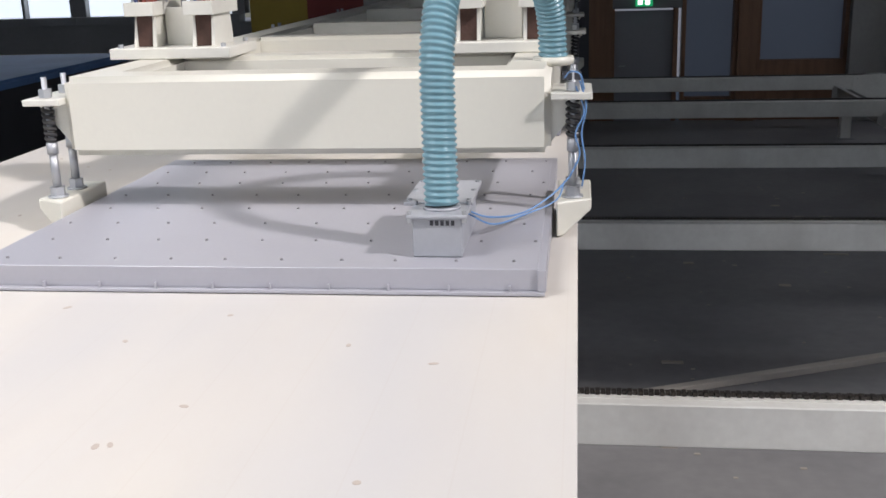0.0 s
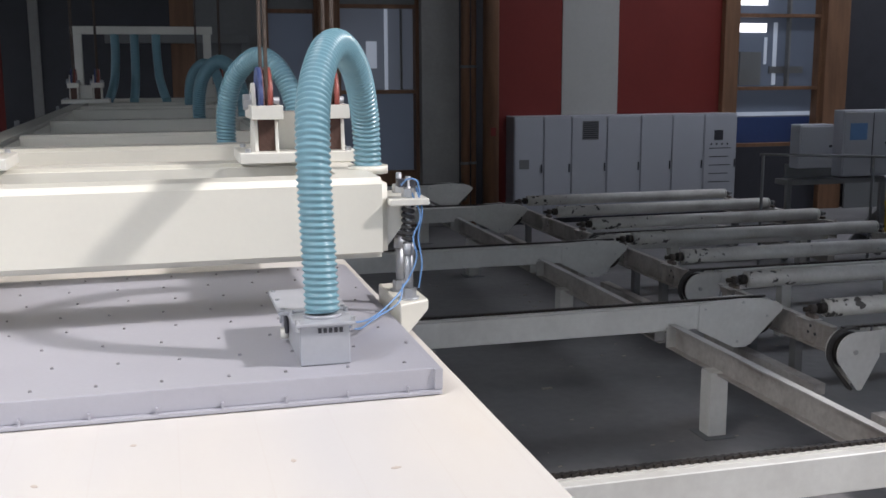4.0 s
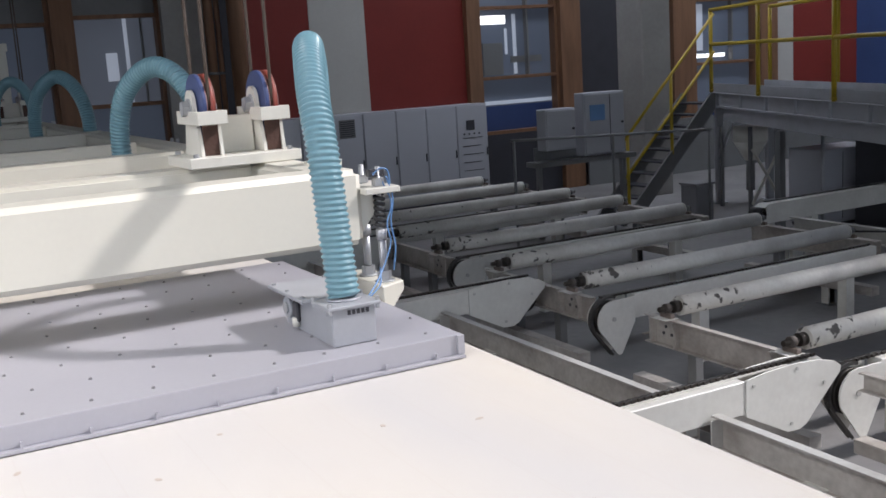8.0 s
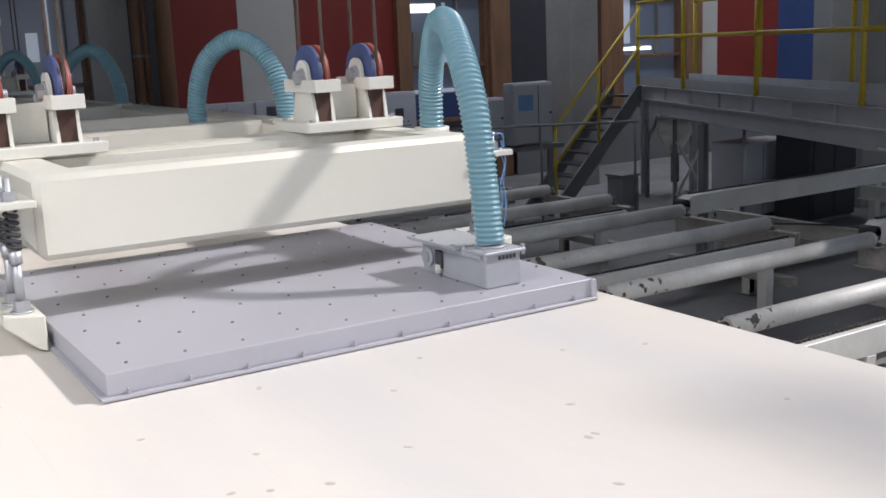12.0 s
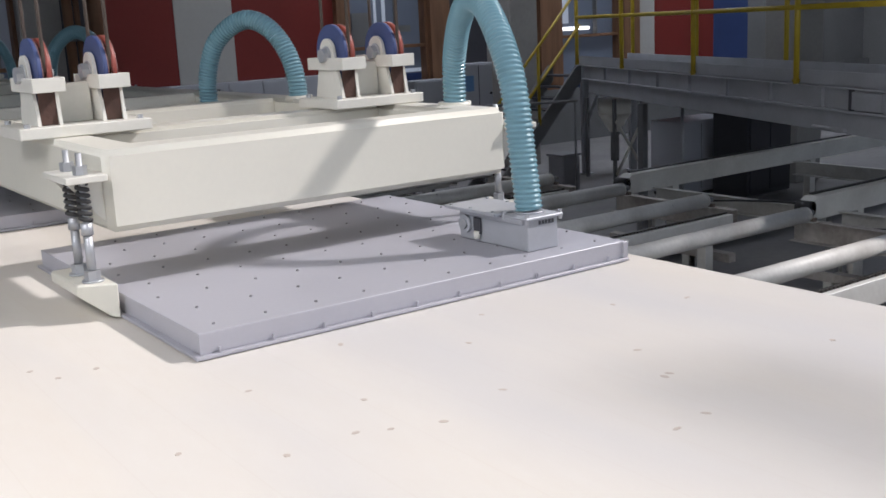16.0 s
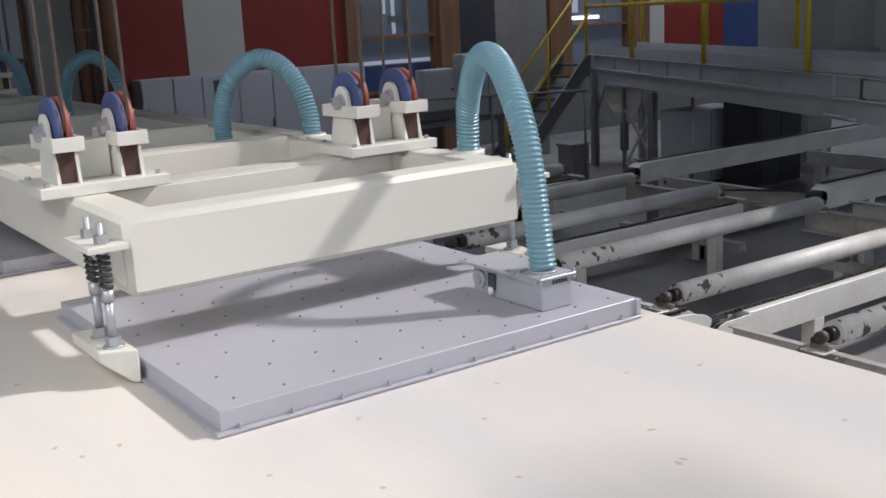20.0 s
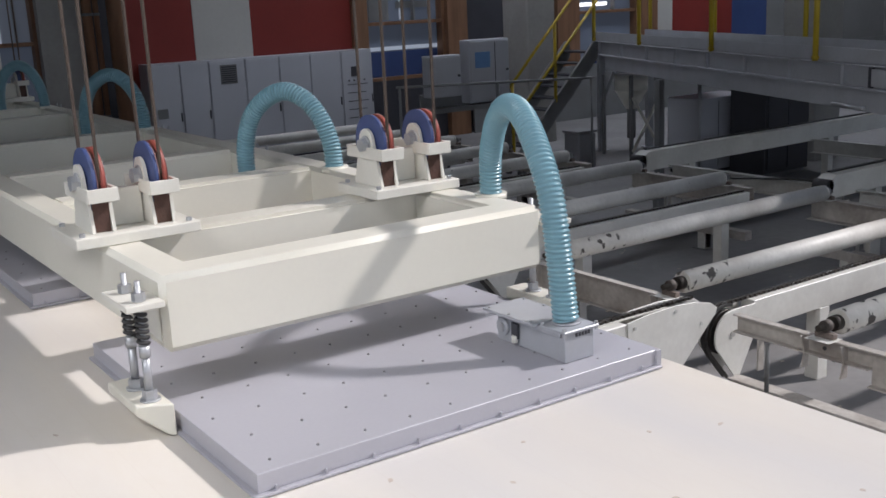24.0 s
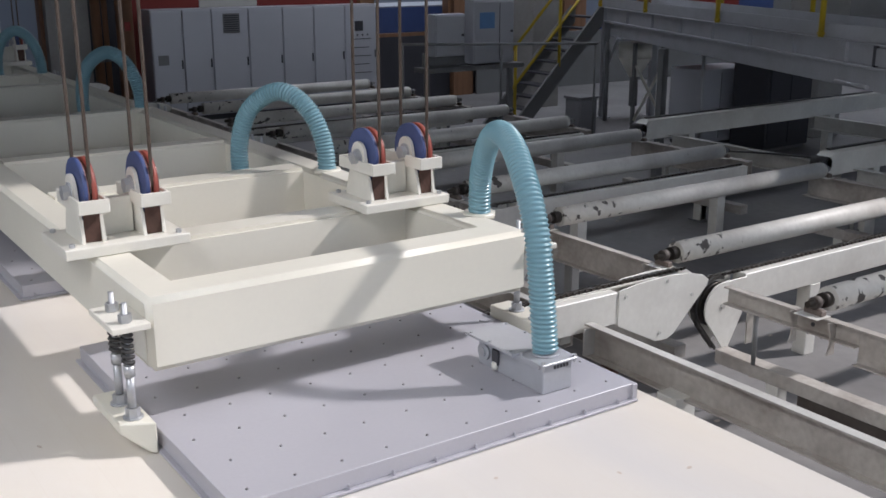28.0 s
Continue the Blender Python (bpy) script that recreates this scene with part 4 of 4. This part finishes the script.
part("backing", box(9.35, 11.1, 14.26, 14.3, 1.28, 1.5), M_STEEL, stand)
fence = thing("guard_rail", (10.5, 13.2, 0), "thin grey pipe guard rail before the control boxes", "guard rail")
part("top_pipe", rods(((8.3, 13.3, 1.75), (12.0, 13.0, 1.62), 0.022)), M_STEEL, fence)
for x in (8.35, 10.1, 11.95):
    part("post", rods(((x, 13.3 - (x - 8.3) * 0.081, 0), (x, 13.3 - (x - 8.3) * 0.081, 1.74 - (x - 8.3) * 0.035), 0.022)), M_STEEL, fence)

# blue covered stack far to the west, on a dark block
tarp = thing("covered_stack", (-9.9, 11.0, 0), "flat stack under a blue tarpaulin on a dark block", "stack")
part("cover", box(-14.0, -5.9, 8.6, 13.4, 1.80, 1.90, 0.03, 2), M_TARP, tarp)
# solid block in place of legs, its colour gives the dark below the cover
part("trestle", box(-13.9, -6.0, 8.7, 13.3, 0.0, 1.80), M_DARK, tarp)


# ---- the carried timber panel ----
PANEL_BASE = (-1.57, 4.5, 1.86)
panel = thing("timber_slab", PANEL_BASE, "large pale spruce cross-laminated timber panel held by suction", "timber slab")
part("board_layer", box(-3.15, 0.0, -3.2, 12.2, 1.92, 1.98, 0.003), M_WOOD, panel)
part("board_layer", box(-3.146, -0.004, -3.196, 12.196, 1.86, 1.92, 0.002), M_WOOD, panel)

KNOTS = ((-1.78, 2.38), (-2.32, 2.37), (-2.12, 2.18), (-1.92, 2.19), (-1.84, 2.15), (-1.45, 2.18), (-1.05, 1.95), (-1.18, 1.69), (-1.57, 2.87),
         (-0.93, 2.17), (-0.44, 1.83), (-1.99, 2.67), (-2.38, 3.19), (-2.26, 3.20), (-2.43, 3.32), (-1.71, 2.10), (-0.37, 2.47),
         (-1.03, 2.82), (-1.26, 2.59), (-1.02, 1.96), (-0.62, 2.59), (-1.31, 1.67))
M_KNOT = mat("brown_knot", (0.47, 0.40, 0.34), 0.6, 0, (0.5, 0.42, 0.34), 0.6, 40, 90, 0)
spots = list(KNOTS) + [(random.uniform(-3.0, -0.15), random.uniform(-2.5, 1.6)) for _ in range(30)] + [(random.uniform(-3.0, -2.2), random.uniform(3.4, 10)) for _ in range(16)]
for x, y in spots:
    bm = bmesh.new()
    a, b, t = random.uniform(0.009, 0.017), random.uniform(0.006, 0.010), random.uniform(0, 3)
    ring = [bm.verts.new((x + a * math.cos(k * 0.7854) * math.cos(t) - b * math.sin(k * 0.7854) * math.sin(t), y + a * math.cos(k * 0.7854) * math.sin(t) + b * math.sin(k * 0.7854) * math.cos(t), 1.9806)) for k in range(8)]
    bm.faces.new(ring)
    bmesh.ops.extrude_face_region(bm, geom=bm.faces[:])
    for v in ring:
        v.co.z = 1.979
    part("knot", bm, M_KNOT, panel)


# ---- the lifting frame ----
RIG_BASE = (-1.05, 3.8, 1.98)
rig = thing("lifting_frame", RIG_BASE, "cream painted steel lifting frame with vacuum grippers and turquoise hoses", "lifting frame")
XL, XR, ZB, ZT = -1.98, -0.10, 2.283, 2.59
END = 16.4
outline = [(XL, 3.80), (XR, 3.80), (XR, END), (XR - 0.19, END), (XR - 0.19, 4.01), (XL + 0.19, 4.01), (XL + 0.19, END), (XL, END)]
bm = prism(outline, "z", ZB, ZT)
bmesh.ops.bevel(bm, geom=bm.edges[:], offset=0.024, segments=3, affect="EDGES", clamp_overlap=True)
part("perimeter_beam", smoothed(bm), M_CREAM, rig)
for y in (4.61, 5.80, 7.03, 8.9, 11.2, 12.3, 13.6, 15.6):
    part("cross_beam", box(XL + 0.17, XR - 0.17, y, y + 0.20, ZB + 0.003, ZT - 0.003, 0.018, 2), M_CREAM, rig)


def ring(bm, x0, x1, y, z, r0, r1, n=40):
    """A flat ring round an axle along x."""
    loops = []
    for x, r in ((x0, r0), (x0, r1), (x1, r1), (x1, r0)):
        loops.append([bm.verts.new((x, y + r * math.cos(2 * math.pi * k / n), z + r * math.sin(2 * math.pi * k / n))) for k in range(n)])
    for a, b in ((0, 1), (1, 2), (2, 3), (3, 0)):
        for k in range(n):
            f = bm.faces.new((loops[a][k], loops[a][(k + 1) % n], loops[b][(k + 1) % n], loops[b][k]))
            f.smooth = a in (1, 3)
    return bm


def sheave_station(x0, x1, y, centres):
    base = part("sheave_plate", box(x0, x1, y - 0.20, y + 0.20, ZT + 0.002, ZT + 0.05, 0.004), M_CREAM2, rig)
    zc, R = 2.862, 0.143
    part("web", box(centres[0] + 0.06, centres[1] - 0.06, y - 0.02, y + 0.02, ZT + 0.05, ZT + 0.22), M_CREAM2, base)
    for x in (x0 + 0.04, x1 - 0.04):
        for yy in (y - 0.16, y + 0.16):
            part("plate_bolt", rods(((x, yy, ZT + 0.05), (x, yy, ZT + 0.066), 0.013), n=6), M_ZINC, base)
    for c in centres:
        s = part("sheave", rods(((c - 0.0095, y, zc), (c + 0.0075, y, zc), R - 0.014), n=40), M_RUST, base, "blue rope sheave with a worn red rim")
        part("blue_flange", rods(((c - 0.029, y, zc), (c - 0.010, y, zc), R - 0.001), n=40), M_BLUE, s)
        part("worn_rim", ring(bmesh.new(), c - 0.0098, c - 0.0065, y, zc, R - 0.0138, R), M_RIM, s)
        part("red_flange", rods(((c + 0.008, y, zc), (c + 0.029, y, zc), R - 0.001), n=40), M_RED, s)
        part("worn_rim", ring(bmesh.new(), c + 0.0292, c + 0.0315, y, zc, R - 0.02, R), M_RIM, s)
        part("axle", rods(((c - 0.075, y, zc - 0.01), (c + 0.07, y, zc - 0.01), 0.02), n=12), M_ZINC, s)
        part("axle_nut", rods(((c - 0.088, y, zc - 0.01), (c - 0.053, y, zc - 0.01), 0.036), n=6), M_ZINC, s)
        part("axle_washer", rods(((c - 0.058, y, zc - 0.01), (c - 0.0525, y, zc - 0.01), 0.046), n=20), M_ZINC, s)
        foot = [(y - 0.135, ZT + 0.05), (y + 0.135, ZT + 0.05), (y + 0.068, zc + 0.005)]
        tongue = foot + [(y + 0.068 * math.cos(a), zc + 0.005 + 0.068 * math.sin(a)) for a in [math.pi * k / 12 for k in range(1, 12)]] + [(y - 0.068, zc + 0.005)]
        part("cheek", prism(tongue, "x", c - 0.052, c - 0.037), M_CREAM2, base)
        part("cheek", prism([foot[0], foot[1], (y + 0.098, zc - 0.03), (y - 0.098, zc - 0.03)], "x", c + 0.037, c + 0.052), M_CREAM2, base)
        for yy in (y - 0.178, y + 0.164):
            part("strap", box(c - 0.068, c + 0.068, yy, yy + 0.014, zc - 0.082, zc - 0.022, 0.002), M_CREAM2, base)
        for u in (c - 0.068, c + 0.0525):
            part("strap_arm", box(u, u + 0.0145, y - 0.163, y + 0.163, zc - 0.082, zc - 0.022, 0.002), M_CREAM2, base)
        part("rope_guard", box(c - 0.036, c + 0.036, y - 0.118, y - 0.112, ZT + 0.052, zc - 0.084, 0), M_RUST, base)
        for dy in (-0.128, 0.128):
            part("rope", rods(((c + 0.004, y + dy, zc), (c + 0.004, y + dy, 8.2), 0.0085), n=8), M_ROPE, rig)


for y in (4.69, 13.6):
    sheave_station(-2.09, -1.53, y, (-1.945, -1.67))
    sheave_station(-0.60, -0.085, y, (-0.475, -0.185))


def screw_mesh():
    bm = bmesh.new()
    rod(bm, (0, 0, 0), (0, 0, 0.006), 0.0062, 6, 0.0045)
    return bm


def gripper(y0, box_y, dx):
    x0, x1, y1 = -2.0, -0.10, y0 + 1.86
    g = part("gripper", box(x0 + 0.02, x1 - 0.02, y0 + 0.02, y1 - 0.02, 1.995, 2.065, 0.002), M_GRIP, rig, "grey sheet metal vacuum gripper")
    part("gripper_flange", box(x0, x1, y0, y1, 1.984, 1.995, 0.001), M_GRIP, g)
    part("foam_seal", box(x0 + 0.01, x1 - 0.01, y0 + 0.01, y1 - 0.01, 1.98, 1.984, 0), M_BLACK, g)
    part("end_cap", box(x1 - 0.022, x1 + 0.004, y0 + 0.01, y1 - 0.01, 1.996, 2.063, 0.001), M_GRIP, g)
    one = None
    for i in range(10):
        for j in range(8):
            x = x0 + 0.10 + i * 0.19 + (0.05 if j % 2 else 0)
            y = y0 + 0.10 + j * 0.236
            if one is None:
                one = part("screw", screw_mesh(), M_SCREW, g)
                one.data.transform(Matrix.Translation(BASE[rig]))
            o = one if (i, j) == (0, 0) else again(one, g, Matrix.Identity(4))
            o.location = Vector((x + random.uniform(-0.01, 0.01), y, 2.065)) - BASE[rig]
    for i in range(10):
        for yy in (y0 + 0.003, y1 - 0.017):
            x = x0 + 0.08 + i * 0.19
            r = part("flange_rib", box(x, x + 0.006, yy, yy + 0.014, 1.995, 2.014, 0), M_GRIP, g)
    # suction box under the hose
    u = dx
    b = part("suction_box", box(u - 0.525, u - 0.365, box_y, box_y + 0.46, 2.066, 2.20, 0.004), M_BOX, rig, "grey suction box with a bolted lid")
    part("lid", box(u - 0.575, u - 0.345, box_y + 0.15, box_y + 0.50, 2.20, 2.213, 0.002), M_BOX, b)
    part("hose_flange", box(u - 0.542, u - 0.348, box_y - 0.016, box_y + 0.146, 2.196, 2.208, 0.003), M_BOX, b)
    part("hose_socket", rods(((u - 0.44, box_y + 0.09, 2.208), (u - 0.44, box_y + 0.09, 2.217), 0.062), n=24), M_BOX, b)
    for k in range(5):
        part("mark_bar", box(u - 0.468 + k * 0.017, u - 0.457 + k * 0.017, box_y - 0.003, box_y - 0.0005, 2.172, 2.188, 0), M_DARK, b)
    for cx in (u - 0.533, u - 0.357):
        part("flange_lug", rods(((cx, box_y - 0.006, 2.182), (cx, box_y - 0.006, 2.222), 0.008), n=8), M_ZINC, b)
        part("flange_lug", rods(((cx, box_y + 0.135, 2.182), (cx, box_y + 0.135, 2.222), 0.008), n=8), M_ZINC, b)
    part("side_flange", box(u - 0.538, u - 0.5255, box_y + 0.02, box_y + 0.44, 2.176, 2.196, 0.002), M_BOX, b)
    for cx in (u - 0.56, u - 0.36):
        for dy in (0.18, 0.33, 0.47):
            part("lid_screw", rods(((cx, box_y + dy, 2.213), (cx, box_y + dy, 2.220), 0.008), n=6), M_ZINC, b)
    v = part("valve", rods(((u - 0.538, box_y + 0.41, 2.135), (u - 0.526, box_y + 0.41, 2.135), 0.040), n=18), M_BOX, b)
    part("valve_cap", rods(((u - 0.546, box_y + 0.41, 2.135), (u - 0.5385, box_y + 0.41, 2.135), 0.022), n=14), M_ZINC, v)
    part("sensor", box(u - 0.540, u - 0.526, box_y + 0.30, box_y + 0.345, 2.10, 2.172, 0.004), M_DARK, b)
    part("sensor_plug", rods(((u - 0.540, box_y + 0.318, 2.082), (u - 0.540, box_y + 0.318, 2.115), 0.014), n=12), M_CREAM2, b)


gripper(3.02, 3.16, 0.0)
gripper(5.98, 6.05, -0.09)
gripper(9.32, 9.37, -0.13)
gripper(12.66, 12.71, -0.13)


def hose(points):
    part("hose", sweep(points, 0.0545, 26, 10, 0.0038, 0.0205, 8), M_HOSE, rig, "ribbed turquoise suction hose")
    e = Vector(points[-1])
    part("hose_collar", rods((e - Vector((0, 0, 0.02)), e + Vector((0, 0, 0.012)), 0.082), n=24), M_CREAM, rig)


hose([(-0.44, 3.25, 2.22), (-0.445, 3.275, 2.45), (-0.448, 3.315, 2.72), (-0.425, 3.42, 2.91), (-0.355, 3.61, 3.05), (-0.265, 3.83, 3.075), (-0.17, 4.04, 2.98), (-0.115, 4.17, 2.80), (-0.10, 4.20, 2.59)])
for y, dx in ((6.14, -0.09), (9.46, -0.13), (12.80, -0.13)):
    hose([(-0.445 + dx, y, 2.22), (-0.462 + dx, y + 0.015, 2.45), (-0.468 + dx, y + 0.01, 2.70), (-0.435 + dx, y - 0.045, 2.90), (-0.365 + dx, y - 0.135, 3.015), (-0.285 + dx, y - 0.245, 3.06),
          (-0.205 + dx, y - 0.35, 3.005), (-0.145 + dx, y - 0.43, 2.88), (-0.115 + dx, y - 0.475, 2.73), (-0.11 + dx, y - 0.49, 2.59)])


portal = part("portal_bar", box(-2.0, -0.24, 14.1, 14.2, 3.44, 3.54, 0.006), M_CREAM2, rig, "pale steel portal at the end of the frame")
for x in (-1.96, -0.36):
    part("portal_post", box(x, x + 0.10, 14.105, 14.195, ZT, 3.44, 0.005), M_CREAM2, portal)
    part("post_foot", box(x - 0.05, x + 0.15, 14.05, 14.25, ZT, ZT + 0.015, 0.002), M_CREAM2, portal)
for x, dx in ((-1.46, -0.10), (-1.22, -0.03), (-0.95, 0.10)):
    part("hose", sweep([(x, 14.15, 3.44), (x, 14.14, 3.2), (x + 0.2 * dx, 14.08, 2.9), (x + 0.6 * dx, 13.96, 2.72), (x + dx, 13.78, 2.60)], 0.054, 16, 10, 0.003, 0.0215, 4), M_HOSE, rig, "ribbed turquoise suction hose")


def spring_mount(x, y, out):
    """A shelf on the frame's side, two sprung rods and the foot on the gripper; out: -1 west, 1 east."""
    xa, xb = sorted((x, x + out * 0.15))
    s = part("mount_shelf", box(xa, xb, y - 0.06, y + 0.24, 2.485, 2.51, 0.003), M_CREAM2, rig)
    for yy in (y + 0.02, y + 0.20):
        part("gusset", prism([(x, 2.484), (x + out * 0.13, 2.484), (x, 2.32)], "y", yy, yy + 0.012), M_CREAM2, s)
    for k, yy in enumerate((y + 0.0, y + 0.16)):
        xc = x + out * 0.080
        part("rod", rods(((xc, yy, 2.115), (xc, yy, 2.59), 0.011), n=12), M_ZINC, s)
        part("rod_nut", rods(((xc, yy, 2.512), (xc, yy, 2.545), 0.026), n=6), M_ZINC, s)
        part("spring", sweep([(xc + 0.020 * math.cos(a), yy + 0.020 * math.sin(a), 2.478 - 0.135 * a / (12 * math.pi)) for a in [math.pi * 0.5 * i for i in range(25)]], 0.0085, 6, 2), M_BLACK, s)
        part("sleeve", rods(((xc, yy, 2.16), (xc, yy, 2.29), 0.0165), n=16), M_ZINC, s)
        part("spring_seat", rods(((xc, yy, 2.29), (xc, yy, 2.335), 0.022), n=16), M_ZINC, s)
        part("washer", rods(((xc, yy, 2.1152), (xc, yy, 2.122), 0.040), n=20), M_ZINC, s)
        part("foot_nut", rods(((xc, yy, 2.122), (xc, yy, 2.158), 0.029), n=6), M_ZINC, s)
    wedge = [(x + out * 0.022, 2.115), (x + out * 0.15, 2.115), (x + out * 0.15, 2.075), (x + out * 0.05, 1.99), (x + out * 0.022, 1.985)]
    bm = prism(wedge, "y", y - 0.10, y + 0.31, 0.005)
    for v in bm.verts:
        if v.co.y < y - 0.05 and abs(v.co.x - x) > 0.03:
            v.co.y += 0.55 * (abs(v.co.x - x) - 0.03)
    part("foot", bm, M_CREAM, rig, "cream wedge-shaped gripper foot")


for y in (3.82, 7.0, 9.0, 12.5):
    spring_mount(XL, y, -1)
    spring_mount(XR, y, 1)
for pts in ([(-0.37, 3.30, 2.19), (-0.30, 3.44, 2.13), (-0.20, 3.62, 2.10), (-0.10, 3.72, 2.14), (-0.03, 3.78, 2.20)],
            [(-0.37, 3.34, 2.17), (-0.29, 3.46, 2.10), (-0.19, 3.64, 2.09), (-0.08, 3.74, 2.12), (-0.05, 3.79, 2.18)],
            [(-0.03, 3.78, 2.20), (0.005, 3.79, 2.28), (-0.01, 3.78, 2.36), (0.02, 3.79, 2.44), (-0.01, 3.80, 2.53)],
            [(0.015, 3.80, 2.16), (0.025, 3.79, 2.26), (0.012, 3.79, 2.36), (0.028, 3.79, 2.46), (0.005, 3.79, 2.55)],
            [(-0.05, 3.80, 2.56), (-0.03, 3.775, 2.585), (0.005, 3.775, 2.575), (0.02, 3.79, 2.52)]):
    part("air_line", sweep(pts, 0.0034, 8, 12), M_TUBE, rig, "thin blue air line")
part("air_fitting", box(-0.06, 0.01, 3.81, 3.85, 2.55, 2.58), M_DARK, rig)


# ---- what moves ----
def motions():
    for ob, base in ((rig, RIG_BASE), (panel, PANEL_BASE)):
        walk(ob, [(t, pose(base[0] + x, base[1] + y, base[2] + z)) for t, x, y, z in LOAD_ROWS])


motions()
